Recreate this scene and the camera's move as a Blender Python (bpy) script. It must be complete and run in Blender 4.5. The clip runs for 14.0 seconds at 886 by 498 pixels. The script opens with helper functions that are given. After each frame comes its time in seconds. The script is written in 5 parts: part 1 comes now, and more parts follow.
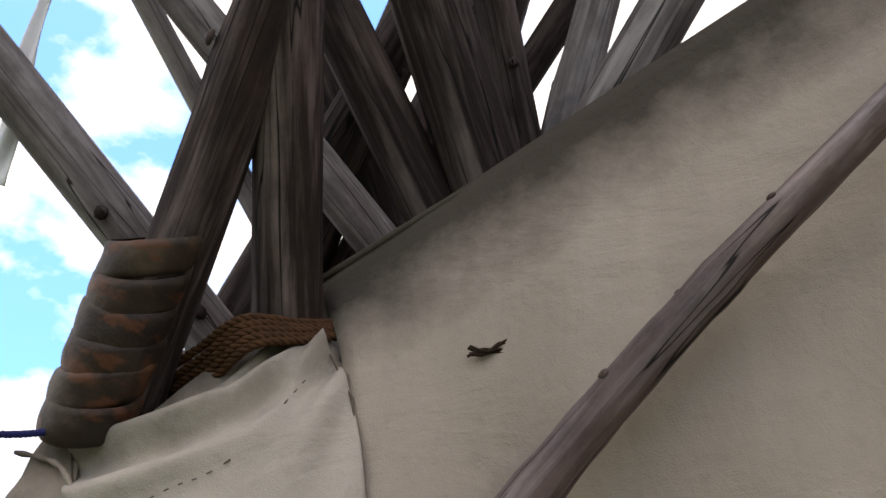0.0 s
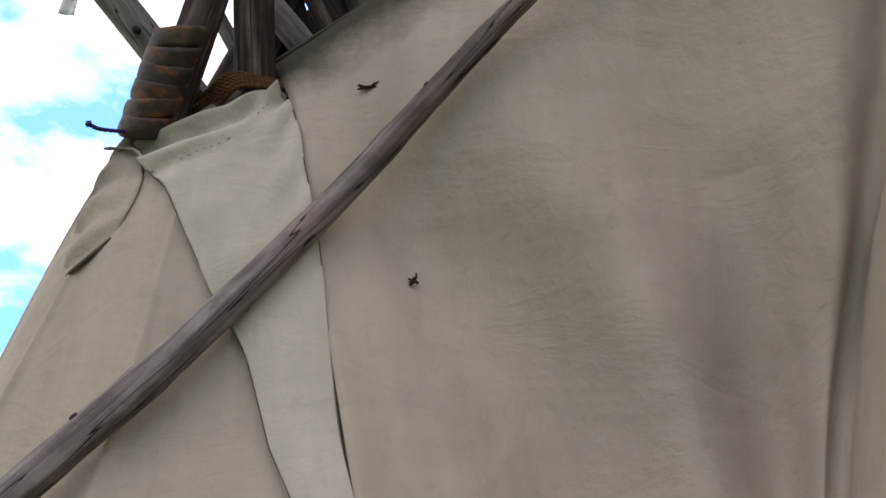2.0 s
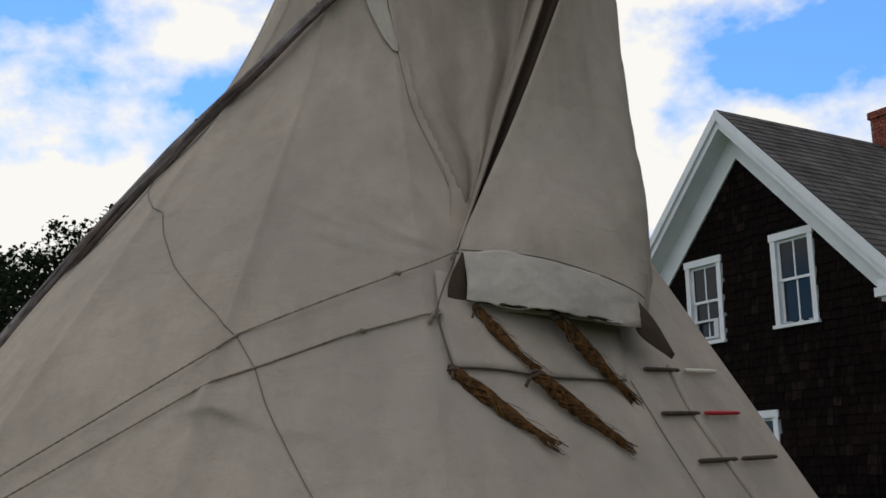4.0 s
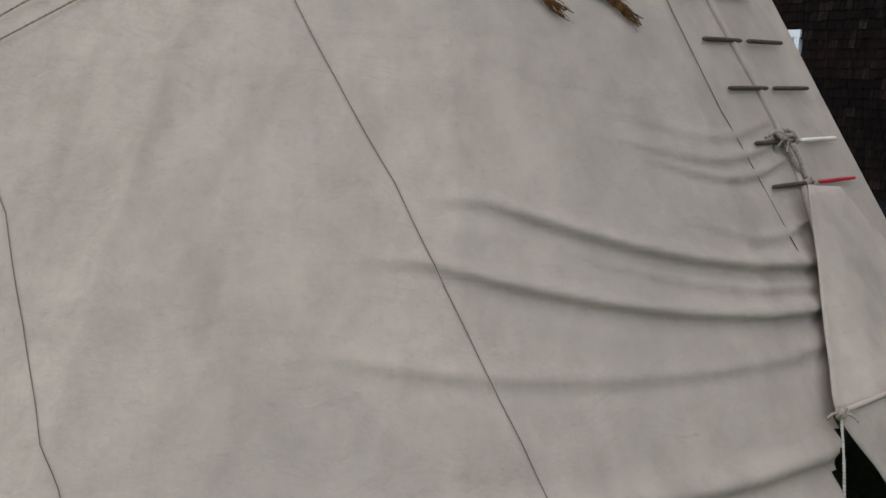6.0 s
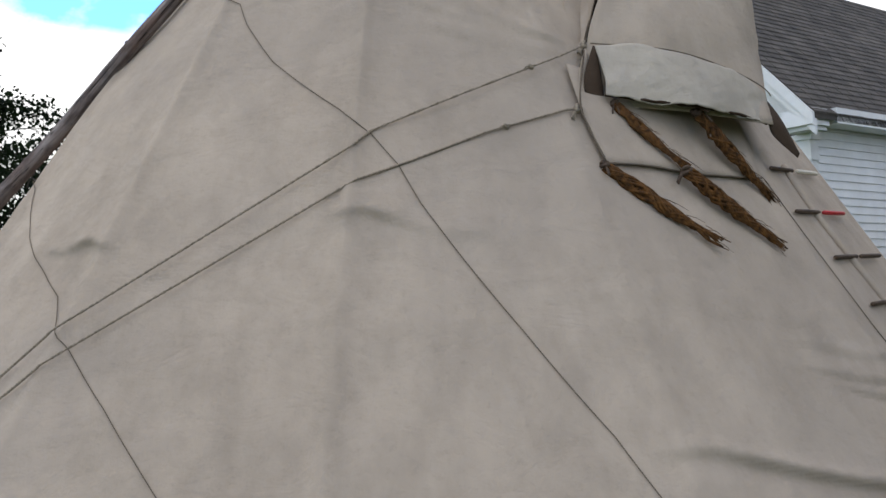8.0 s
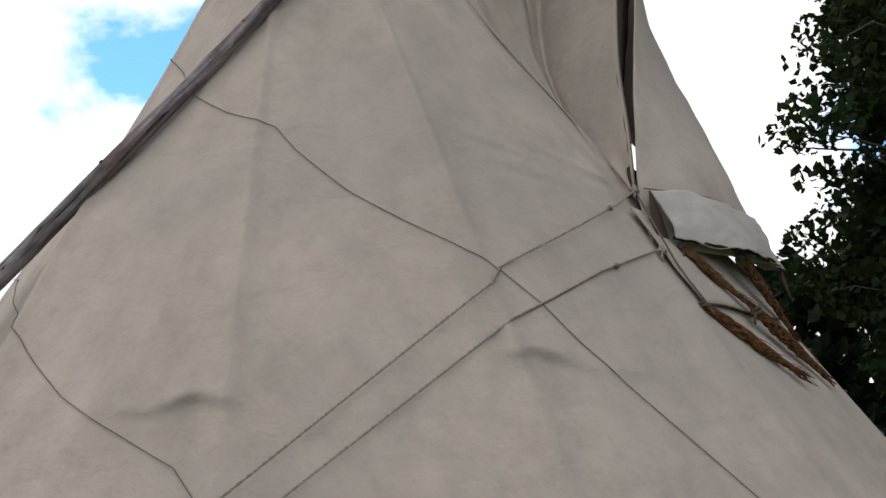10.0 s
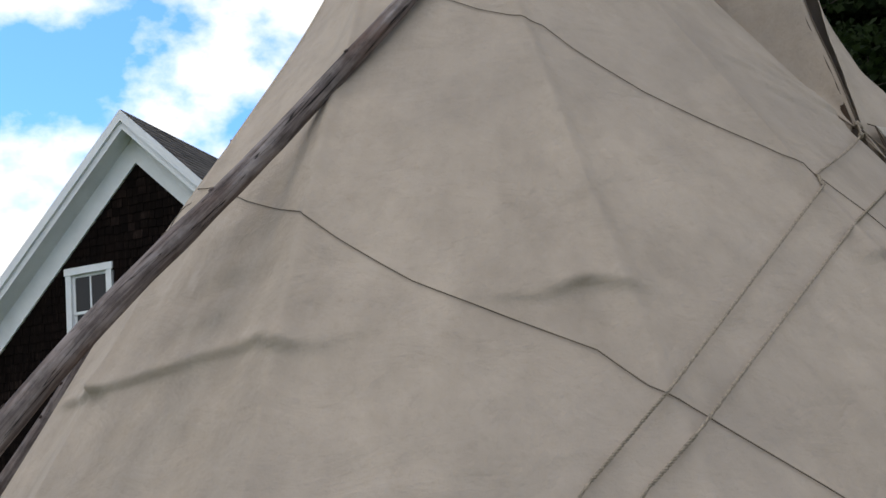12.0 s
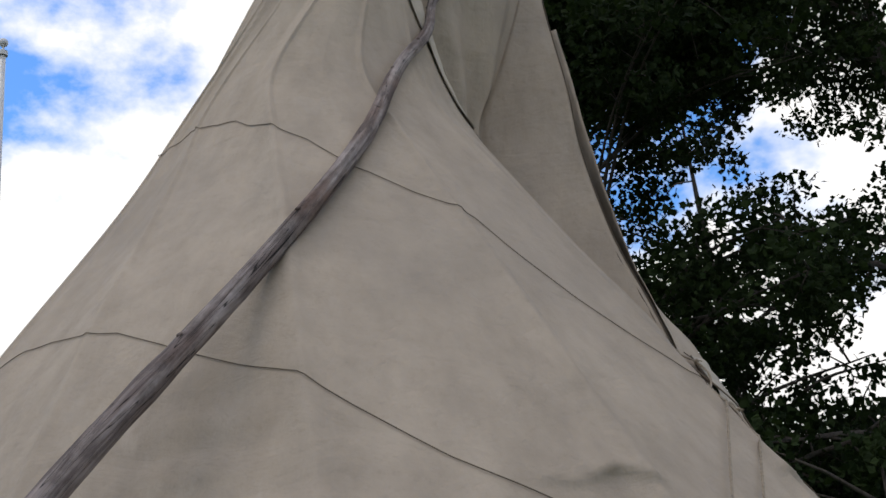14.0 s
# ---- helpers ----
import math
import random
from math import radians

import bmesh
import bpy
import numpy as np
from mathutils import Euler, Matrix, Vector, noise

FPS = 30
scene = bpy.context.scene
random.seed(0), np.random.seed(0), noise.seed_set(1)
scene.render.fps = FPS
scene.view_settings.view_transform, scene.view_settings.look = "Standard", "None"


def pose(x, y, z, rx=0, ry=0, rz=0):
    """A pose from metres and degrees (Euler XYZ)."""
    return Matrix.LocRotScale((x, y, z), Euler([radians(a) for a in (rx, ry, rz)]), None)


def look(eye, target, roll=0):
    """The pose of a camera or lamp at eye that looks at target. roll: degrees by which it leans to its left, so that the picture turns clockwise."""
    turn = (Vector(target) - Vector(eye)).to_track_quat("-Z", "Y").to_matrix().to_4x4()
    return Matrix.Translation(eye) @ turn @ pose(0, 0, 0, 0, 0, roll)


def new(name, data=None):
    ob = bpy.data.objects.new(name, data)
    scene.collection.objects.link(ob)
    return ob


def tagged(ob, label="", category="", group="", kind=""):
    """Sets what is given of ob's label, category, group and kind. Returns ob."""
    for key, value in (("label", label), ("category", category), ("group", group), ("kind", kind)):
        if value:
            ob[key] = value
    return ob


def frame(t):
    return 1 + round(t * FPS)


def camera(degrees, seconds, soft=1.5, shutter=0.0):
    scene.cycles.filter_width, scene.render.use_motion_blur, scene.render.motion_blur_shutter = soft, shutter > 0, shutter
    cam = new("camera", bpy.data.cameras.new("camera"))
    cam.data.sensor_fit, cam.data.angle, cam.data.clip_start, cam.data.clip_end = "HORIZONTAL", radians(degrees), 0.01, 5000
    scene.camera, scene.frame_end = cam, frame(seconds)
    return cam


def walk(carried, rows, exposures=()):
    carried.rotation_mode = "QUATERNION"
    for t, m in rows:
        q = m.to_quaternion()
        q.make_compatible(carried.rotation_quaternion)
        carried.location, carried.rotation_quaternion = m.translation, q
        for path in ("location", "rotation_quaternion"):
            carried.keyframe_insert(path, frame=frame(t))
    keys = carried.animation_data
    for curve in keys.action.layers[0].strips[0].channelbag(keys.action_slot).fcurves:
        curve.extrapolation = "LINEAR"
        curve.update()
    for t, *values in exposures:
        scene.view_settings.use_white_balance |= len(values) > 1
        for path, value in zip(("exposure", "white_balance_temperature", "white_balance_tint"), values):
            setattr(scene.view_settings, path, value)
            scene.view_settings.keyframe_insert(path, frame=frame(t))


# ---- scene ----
FOV = 44.94
cam = camera(FOV, 14.0)
PATH = [
    (0.0, pose(-0.042, -1.067, 3.845, 121.23, -0.93, 3.29)),
    (0.5, pose(-0.026, -1.154, 3.747, 123.27, -0.26, 2.51)),
    (1.0, pose(-0.011, -1.242, 3.608, 124.17, 0.50, 1.81)),
    (1.5, pose(0.006, -1.339, 3.412, 123.08, 1.42, 1.09)),
    (2.0, pose(0.021, -1.534, 3.248, 119.42, 1.94, 0.14)),
    (2.5, pose(0.007, -1.868, 3.044, 115.33, 2.04, -0.02)),
    (3.0, pose(0.035, -2.644, 2.647, 109.30, 1.90, 0.51)),
    (3.5, pose(0.108, -3.706, 2.186, 105.71, 1.90, 0.78)),
    (4.0, pose(0.220, -4.557, 1.718, 102.28, 0.72, 1.36)),
    (4.2, pose(0.223, -4.628, 1.678, 100.20, -0.30, 1.79)),
    (6.3, pose(0.271, -4.559, 1.570, 80.89, -3.51, 1.67)),
    (6.5, pose(0.090, -4.510, 1.600, 82.21, -3.77, -0.38)),
    (7.0, pose(-0.205, -4.434, 1.606, 88.34, -1.73, -2.72)),
    (7.5, pose(-0.365, -4.355, 1.632, 91.67, 0.13, -2.21)),
    (7.7, pose(-0.463, -4.350, 1.620, 92.60, 1.00, -3.32)),
    (9.8, pose(-2.037, -3.638, 1.712, 99.58, 5.30, -30.07)),
    (10.0, pose(-2.140, -3.572, 1.705, 100.77, 5.65, -30.79)),
    (10.5, pose(-2.350, -3.292, 1.638, 103.92, 5.66, -32.81)),
    (11.0, pose(-2.625, -2.975, 1.609, 104.23, 5.89, -37.73)),
    (11.5, pose(-2.857, -2.720, 1.562, 102.50, 6.56, -41.68)),
    (12.0, pose(-3.060, -2.516, 1.518, 102.01, 5.88, -41.77)),
    (12.5, pose(-3.267, -2.287, 1.528, 102.65, 6.28, -46.89)),
    (13.0, pose(-3.425, -2.079, 1.513, 104.56, 6.04, -55.37)),
    (13.5, pose(-3.484, -1.839, 1.535, 107.83, 5.92, -61.14)),
    (14.0, pose(-3.606, -1.606, 1.569, 110.55, 5.90, -67.30)),
]
walk(cam, PATH, [(0.0, -1.92, 7600, 19), (0.8, -1.9, 7600, 18), (1.5, -1.84, 7500, 16), (2.4, -1.84, 7400, 15), (3.0, -2.08, 7400, 14), (3.5, -2.55, 7200, 12), (4.0, -2.88, 7100, 12), (4.2, -2.88, 7100, 12), (6.3, -1.9, 6850, 13), (7.0, -1.98, 6850, 13), (7.7, -2.06, 6850, 13), (9.8, -2.25, 7000, 14), (11.0, -2.33, 7000, 13), (12.5, -2.38, 7000, 13), (14.0, -2.6, 7000, 14)])

# ------------------------------------------------------------------ light
SUN_EL, SUN_AZ = 65.0, 336.0          # degrees; azimuth clockwise from +y


def make_world():
    w = bpy.data.worlds.new("sky")
    scene.world = w
    w.use_nodes = True
    nt = w.node_tree
    nt.nodes.clear()
    N, L = nt.nodes.new, nt.links.new
    out = N("ShaderNodeOutputWorld")
    sky = N("ShaderNodeTexSky")
    sky.sky_type = "NISHITA"
    sky.sun_disc = False
    sky.sun_elevation = radians(SUN_EL)
    sky.sun_rotation = radians(SUN_AZ)
    b1 = N("ShaderNodeBackground")
    b1.inputs[1].default_value = 1.08
    sky.ozone_density = 3.0
    sky.dust_density = 0.3
    tint = N("ShaderNodeMix")
    tint.data_type, tint.blend_type = "RGBA", "MULTIPLY"
    tint.inputs[0].default_value = 1.0
    tint.inputs[7].default_value = (0.56, 1.0, 1.40, 1)
    L(sky.outputs[0], tint.inputs[6])
    L(tint.outputs[2], b1.inputs[0])
    tc = N("ShaderNodeTexCoord")
    mp = N("ShaderNodeMapping")
    mp.inputs["Location"].default_value = (0.6, 4.3, 2.2)
    mp.inputs["Scale"].default_value = (1, 1, 1.5)
    L(tc.outputs["Generated"], mp.inputs[0])
    n1 = N("ShaderNodeTexNoise")
    n1.inputs["Scale"].default_value = 3.4
    n1.inputs["Detail"].default_value = 8
    n1.inputs["Roughness"].default_value = 0.55
    L(mp.outputs[0], n1.inputs["Vector"])
    cr = N("ShaderNodeValToRGB")
    cr.color_ramp.elements[0].position = 0.415
    cr.color_ramp.elements[1].position = 0.50
    L(n1.outputs[0], cr.inputs[0])
    b2 = N("ShaderNodeBackground")
    b2.inputs[0].default_value = (0.93, 0.975, 1.0, 1)
    b2.inputs[1].default_value = 7.2
    mix = N("ShaderNodeMixShader")
    L(cr.outputs[0], mix.inputs[0])
    L(b1.outputs[0], mix.inputs[1])
    L(b2.outputs[0], mix.inputs[2])
    L(mix.outputs[0], out.inputs[0])


make_world()
sun_data = bpy.data.lights.new("sun", "SUN")
sun_data.energy, sun_data.angle, sun_data.color = 3.0, radians(22), (1.0, 0.96, 0.9)
sun = new("sun", sun_data)
_az, _el = radians(SUN_AZ), radians(SUN_EL)
sun.matrix_world = look((0, 0, 30), (-math.sin(_az) * math.cos(_el), -math.cos(_az) * math.cos(_el), 30 - math.sin(_el)))

# ------------------------------------------------------------------ materials


class Mat:
    """A small builder for node materials on the Principled shader."""

    def __init__(self, name, rough=0.8, spec=0.3, metal=0.0):
        self.m = bpy.data.materials.new(name)
        self.m.use_nodes = True
        self.t = self.m.node_tree
        self.b = self.t.nodes["Principled BSDF"]
        self.b.inputs["Roughness"].default_value = rough
        self.b.inputs["Specular IOR Level"].default_value = spec
        self.b.inputs["Metallic"].default_value = metal
        self.co = self.t.nodes.new("ShaderNodeTexCoord").outputs["Object"]

    def link(self, a, b):
        self.t.links.new(a, b)

    def noise(self, scale, detail=4, stretch=(1, 1, 1), rough=0.55, dist=0.0):
        mp = self.t.nodes.new("ShaderNodeMapping")
        mp.inputs["Scale"].default_value = stretch
        self.link(self.co, mp.inputs[0])
        n = self.t.nodes.new("ShaderNodeTexNoise")
        n.inputs["Scale"].default_value = scale
        n.inputs["Detail"].default_value = detail
        n.inputs["Roughness"].default_value = rough
        n.inputs["Distortion"].default_value = dist
        self.link(mp.outputs[0], n.inputs["Vector"])
        return n.outputs[0]

    def ramp(self, fac, *stops):
        r = self.t.nodes.new("ShaderNodeValToRGB")
        e = r.color_ramp.elements
        while len(e) < len(stops):
            e.new(0.5)
        for el, (p, c) in zip(e, stops):
            el.position = p
            el.color = (*c, 1) if isinstance(c, tuple) else (c, c, c, 1)
        self.link(fac, r.inputs[0])
        return r.outputs[0]

    def mix(self, fac, a, b, mode="MIX"):
        n = self.t.nodes.new("ShaderNodeMix")
        n.data_type, n.blend_type = "RGBA", mode
        for v, s in ((fac, n.inputs[0]), (a, n.inputs[6]), (b, n.inputs[7])):
            if isinstance(v, (int, float)):
                s.default_value = v
            elif isinstance(v, tuple):
                s.default_value = (*v, 1)
            else:
                self.link(v, s)
        return n.outputs[2]

    def random(self):
        return self.t.nodes.new("ShaderNodeObjectInfo").outputs["Random"]

    def island(self):
        return self.t.nodes.new("ShaderNodeNewGeometry").outputs["Random Per Island"]

    def z(self):
        s = self.t.nodes.new("ShaderNodeSeparateXYZ")
        self.link(self.co, s.inputs[0])
        return s.outputs[2]

    def remap(self, v, a, b):
        n = self.t.nodes.new("ShaderNodeMapRange")
        self.link(v, n.inputs[0])
        n.inputs[1].default_value, n.inputs[2].default_value = a, b
        return n.outputs[0]

    def math(self, op, a, b):
        n = self.t.nodes.new("ShaderNodeMath")
        n.operation = op
        for v, s in ((a, n.inputs[0]), (b, n.inputs[1])):
            if isinstance(v, (int, float)):
                s.default_value = v
            else:
                self.link(v, s)
        return n.outputs[0]

    def colour(self, c):
        if isinstance(c, tuple):
            self.b.inputs["Base Color"].default_value = (*c, 1)
        else:
            self.link(c, self.b.inputs["Base Color"])

    def bump(self, h, strength, dist):
        n = self.t.nodes.new("ShaderNodeBump")
        n.inputs["Strength"].default_value = strength
        n.inputs["Distance"].default_value = dist
        self.link(h, n.inputs["Height"])
        self.link(n.outputs[0], self.b.inputs["Normal"])


def canvas_material(name, base, stain):
    k = Mat(name, 0.92, 0.15)
    broad = k.noise(1.7, 5, (1, 1, 0.55), 0.6)
    c = k.ramp(broad, (0.3, tuple(v * 0.86 for v in base)), (0.52, base), (0.75, tuple(min(1, v * 1.07) for v in base)))
    streak = k.ramp(k.noise(5, 4, (1.6, 1.6, 0.25), 0.6), (0.40, 1.07), (0.70, 0.85))
    c = k.mix(0.8, c, streak, "MULTIPLY")
    spots = k.ramp(k.noise(34, 3, (1, 1, 1), 0.7), (0.3, 0.86), (0.42, 1.0))
    c = k.mix(0.5, c, spots, "MULTIPLY")
    rub = k.ramp(k.noise(3.1, 4, (2.2, 2.2, 0.4), 0.6), (0.58, 0.0), (0.68, 1.0))
    rub = k.math("MULTIPLY", rub, k.ramp(k.noise(1.3, 3), (0.45, 0.0), (0.6, 1.0)))
    c = k.mix(k.math("MULTIPLY", rub, 0.35), c, tuple(min(1, v * 1.22) for v in (base[0] * 0.97, base[1], base[2] * 1.05)))
    damp = k.ramp(k.noise(0.9, 5, (1, 1, 0.8), 0.62), (0.50, 0.0), (0.62, 1.0))
    c = k.mix(k.math("MULTIPLY", damp, 0.4), c, (base[0] * 0.80, base[1] * 0.82, base[2] * 0.86))
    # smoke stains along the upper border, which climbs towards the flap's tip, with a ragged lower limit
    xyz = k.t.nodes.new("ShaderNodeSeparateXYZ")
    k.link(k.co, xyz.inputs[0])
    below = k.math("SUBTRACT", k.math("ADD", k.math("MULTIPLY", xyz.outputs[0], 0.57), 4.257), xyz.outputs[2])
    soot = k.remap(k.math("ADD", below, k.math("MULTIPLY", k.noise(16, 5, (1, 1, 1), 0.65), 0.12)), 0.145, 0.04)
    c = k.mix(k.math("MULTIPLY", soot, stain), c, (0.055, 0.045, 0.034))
    k.colour(c)
    weave = k.noise(900, 2)
    fold = k.noise(16, 5, (1, 1, 0.6), 0.6)
    crush = k.noise(4.5, 5, (1, 1, 1.7), 0.58, 0.6)
    lines = k.math("MULTIPLY", k.noise(4.2, 2, (0.6, 0.6, 2.6), 0.45, 0.8), k.ramp(k.noise(1.9, 3), (0.48, 0.0), (0.66, 1.0)))
    relief_sum = k.math("ADD", k.math("ADD", k.math("MULTIPLY", weave, 0.12), fold), k.math("MULTIPLY", crush, 1.5))
    k.bump(k.math("ADD", relief_sum, k.math("MULTIPLY", lines, 1.3)), 0.6, 0.013)
    return k.m


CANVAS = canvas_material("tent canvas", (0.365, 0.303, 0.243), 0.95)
# dark brown with the shade of the slit and hem gaps in its colour
CANVAS_DARK = canvas_material("shade-dark canvas", (0.060, 0.040, 0.027), 0.9)
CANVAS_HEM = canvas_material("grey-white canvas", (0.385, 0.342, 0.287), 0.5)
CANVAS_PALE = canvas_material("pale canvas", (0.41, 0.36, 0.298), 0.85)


def wood_material(name, pale, mid, dark, warm, scale=1.0, shade_mix=0.12, along=False):
    k = Mat(name, 0.82, 0.25)
    if along:
        at = k.t.nodes.new("ShaderNodeAttribute")
        at.attribute_name = "grain"
        k.co = at.outputs["Vector"]
    grain = k.noise(22 * scale, 8, (1, 1, 0.07), 0.62, 0.35)
    c = k.ramp(grain, (0.24, dark), (0.44, mid), (0.7, pale))
    patch = k.ramp(k.noise(7, 4, (1, 1, 0.35), 0.6), (0.48, 0.0), (0.68, 1.0))
    c = k.mix(k.math("MULTIPLY", patch, 0.55), c, warm)
    # blotches of the dark tone deepen the wood in place of unlit sides
    shade_blotch = k.ramp(k.noise(5, 5, (1, 1, 0.5), 0.65), (0.46, 0.0), (0.62, 1.0))
    c = k.mix(k.math("MULTIPLY", shade_blotch, shade_mix), c, dark)
    crack = k.ramp(k.noise(30 * scale, 1, (1, 1, 0.03), 0.4, 0.05), (0.491, 1.0), (0.496, 0.03), (0.504, 0.03), (0.509, 1.0))
    c = k.mix(0.9, c, crack, "MULTIPLY")
    blot = k.ramp(k.noise(26, 4, (1, 1, 0.55), 0.7), (0.36, 0.45), (0.55, 1.0))
    c = k.mix(0.65, c, blot, "MULTIPLY")
    c = k.mix(0.5, c, k.ramp(k.random(), (0.0, 0.5), (1.0, 1.2)), "MULTIPLY")
    k.colour(c)
    k.bump(k.mix(0.8, grain, crack, "MULTIPLY"), 0.8, 0.006)
    return k.m


POLE_WOOD = wood_material("weathered pole wood", (0.52, 0.47, 0.46), (0.22, 0.185, 0.178), (0.035, 0.026, 0.024), (0.15, 0.075, 0.045), 2.4, 0.3)
PROP_WOOD = wood_material("peeled prop pole wood", (0.36, 0.315, 0.30), (0.135, 0.105, 0.098), (0.030, 0.022, 0.020), (0.13, 0.058, 0.032), 2.2, 0.45, along=True)
# dark brown wood, deepened further by shade put into its colour
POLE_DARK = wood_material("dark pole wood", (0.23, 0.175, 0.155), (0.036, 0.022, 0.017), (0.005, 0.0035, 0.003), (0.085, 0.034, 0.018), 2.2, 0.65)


def plain(name, base, rough=0.7, spec=0.3, var=0.18, scale=8, bump=0.2, metal=0.0):
    k = Mat(name, rough, spec, metal)
    c = k.ramp(k.noise(scale, 5), (0.3, tuple(v * (1 - var) for v in base)), (0.7, tuple(min(1, v * (1 + var)) for v in base)))
    c = k.mix(0.35, c, k.ramp(k.noise(scale * 9, 3), (0.35, 1 - var), (0.6, 1.0)), "MULTIPLY")
    k.colour(c)
    k.bump(k.noise(scale * 6, 4), bump, 0.004)
    return k.m


def leather_material():
    k = Mat("brown rawhide wrap", 0.6, 0.35)
    c = k.ramp(k.noise(18, 5), (0.32, (0.010, 0.006, 0.004)), (0.5, (0.034, 0.020, 0.012)), (0.68, (0.085, 0.062, 0.038)))
    c = k.mix(k.ramp(k.noise(24, 3, (1, 1, 2)), (0.52, 0.0), (0.62, 0.7)), c, (0.13, 0.045, 0.018))
    c = k.mix(0.7, c, k.ramp(k.random(), (0.0, 0.45), (1.0, 1.25)), "MULTIPLY")
    k.colour(c)
    k.bump(k.noise(120, 4), 0.3, 0.004)
    return k.m


THREAD = plain("dark stitching thread", (0.12, 0.095, 0.072), 0.9, 0.1)
THREAD_DARK = plain("dark brown thread", (0.035, 0.022, 0.014), 0.9, 0.1)
CORD = plain("weathered cotton cord", (0.27, 0.225, 0.175), 0.9, 0.1, 0.3, 120)
CORD_PALE = plain("pale cotton cord", (0.42, 0.38, 0.32), 0.9, 0.1, 0.25, 120)
MANILA = plain("manila rope", (0.075, 0.033, 0.014), 0.85, 0.2, 0.35, 150)
HAIR = plain("brown horsehair", (0.085, 0.037, 0.010), 0.7, 0.15, 0.75, 60)
LEATHER = leather_material()
BLUE = plain("blue cord", (0.012, 0.016, 0.10), 0.7, 0.3)
RED = plain("red paint", (0.42, 0.025, 0.03), 0.5, 0.4)
BONE = plain("pale stripped wood", (0.62, 0.56, 0.47), 0.7, 0.3)
DOWEL = plain("brown dowel wood", (0.070, 0.045, 0.030), 0.7, 0.3, 0.4, 60)
WHITE = plain("white house paint", (0.72, 0.73, 0.74), 0.55, 0.4, 0.06, 3)
WHITE_CLOTH = plain("white cloth", (0.8, 0.8, 0.8), 0.9, 0.1, 0.05)
# near-black for shingle backing and the sheets that stand for unlit rooms
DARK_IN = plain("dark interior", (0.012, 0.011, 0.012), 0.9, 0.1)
METAL = plain("grey painted metal", (0.55, 0.55, 0.56), 0.4, 0.5, 0.08, 3)


def shingle_material():
    k = Mat("old brown wood shingle", 0.9, 0.06)
    g = k.ramp(k.noise(30, 5, (1, 1, 0.1), 0.65), (0.3, (0.003, 0.002, 0.002)), (0.55, (0.008, 0.005, 0.004)), (0.75, (0.024, 0.016, 0.013)))
    c = k.mix(0.6, g, k.ramp(k.island(), (0.0, 0.3), (0.8, 0.95), (1.0, 3.2)), "MULTIPLY")
    c = k.mix(k.ramp(k.noise(1.1, 4), (0.52, 0.0), (0.72, 0.4)), c, (0.022, 0.011, 0.008))
    k.colour(c)
    k.bump(k.noise(40, 4, (1, 1, 0.1)), 0.5, 0.01)
    return k.m


def roof_material():
    k = Mat("asphalt roof shingle", 0.9, 0.15)
    c = k.ramp(k.noise(2.2, 5), (0.3, (0.05, 0.045, 0.042)), (0.7, (0.105, 0.095, 0.085)))
    c = k.mix(0.6, c, k.ramp(k.island(), (0.0, 0.6), (1.0, 1.15)), "MULTIPLY")
    c = k.mix(0.5, c, k.ramp(k.noise(160, 2), (0.3, 0.6), (0.7, 1.2)), "MULTIPLY")
    k.colour(c)
    k.bump(k.noise(160, 2), 0.4, 0.004)
    return k.m


def brick_material():
    k = Mat("red chimney brick", 0.88, 0.2)
    c = k.ramp(k.noise(9, 4), (0.3, (0.16, 0.04, 0.03)), (0.7, (0.30, 0.085, 0.06)))
    c = k.mix(0.6, c, k.ramp(k.random(), (0.0, 0.6), (1.0, 1.15)), "MULTIPLY")
    k.colour(c)
    k.bump(k.noise(80, 3), 0.4, 0.004)
    return k.m


def leaf_material(name, a, b):
    k = Mat(name, 0.7, 0.12)
    c = k.mix(k.island(), a, b)
    c = k.mix(0.4, c, k.ramp(k.noise(1.2, 3), (0.3, 0.55), (0.7, 1.25)), "MULTIPLY")
    k.colour(c)
    k.b.inputs["Transmission Weight"].default_value = 0.0
    tr = k.t.nodes.new("ShaderNodeBsdfTranslucent")
    k.link(c, tr.inputs[0])
    ms = k.t.nodes.new("ShaderNodeMixShader")
    ms.inputs[0].default_value = 0.3
    out = k.t.nodes["Material Output"]
    k.link(k.b.outputs[0], ms.inputs[1])
    k.link(tr.outputs[0], ms.inputs[2])
    k.link(ms.outputs[0], out.inputs[0])
    return k.m


SHINGLE, ROOFING, BRICK = shingle_material(), roof_material(), brick_material()
MORTAR = plain("lime mortar", (0.35, 0.31, 0.28), 0.95, 0.1)
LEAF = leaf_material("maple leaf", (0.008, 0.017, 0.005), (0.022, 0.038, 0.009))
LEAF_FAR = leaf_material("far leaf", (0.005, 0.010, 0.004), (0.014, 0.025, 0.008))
BARK = wood_material("tree bark", (0.10, 0.085, 0.07), (0.06, 0.05, 0.042), (0.025, 0.02, 0.018), (0.06, 0.045, 0.035), 0.5)


def glass_material():
    k = Mat("window glass", 0.03, 0.22)
    k.colour((0.012, 0.016, 0.022))
    return k.m


GLASS = glass_material()


def grass_material():
    k = Mat("mown grass", 0.9, 0.15)
    c = k.ramp(k.noise(0.7, 6), (0.3, (0.045, 0.075, 0.02)), (0.7, (0.09, 0.12, 0.04)))
    k.colour(k.mix(0.6, c, k.ramp(k.noise(40, 4), (0.3, 0.45), (0.7, 1.2)), "MULTIPLY"))
    k.bump(k.noise(60, 4), 0.6, 0.03)
    return k.m


GRASS = grass_material()

# ------------------------------------------------------------------ mesh helpers


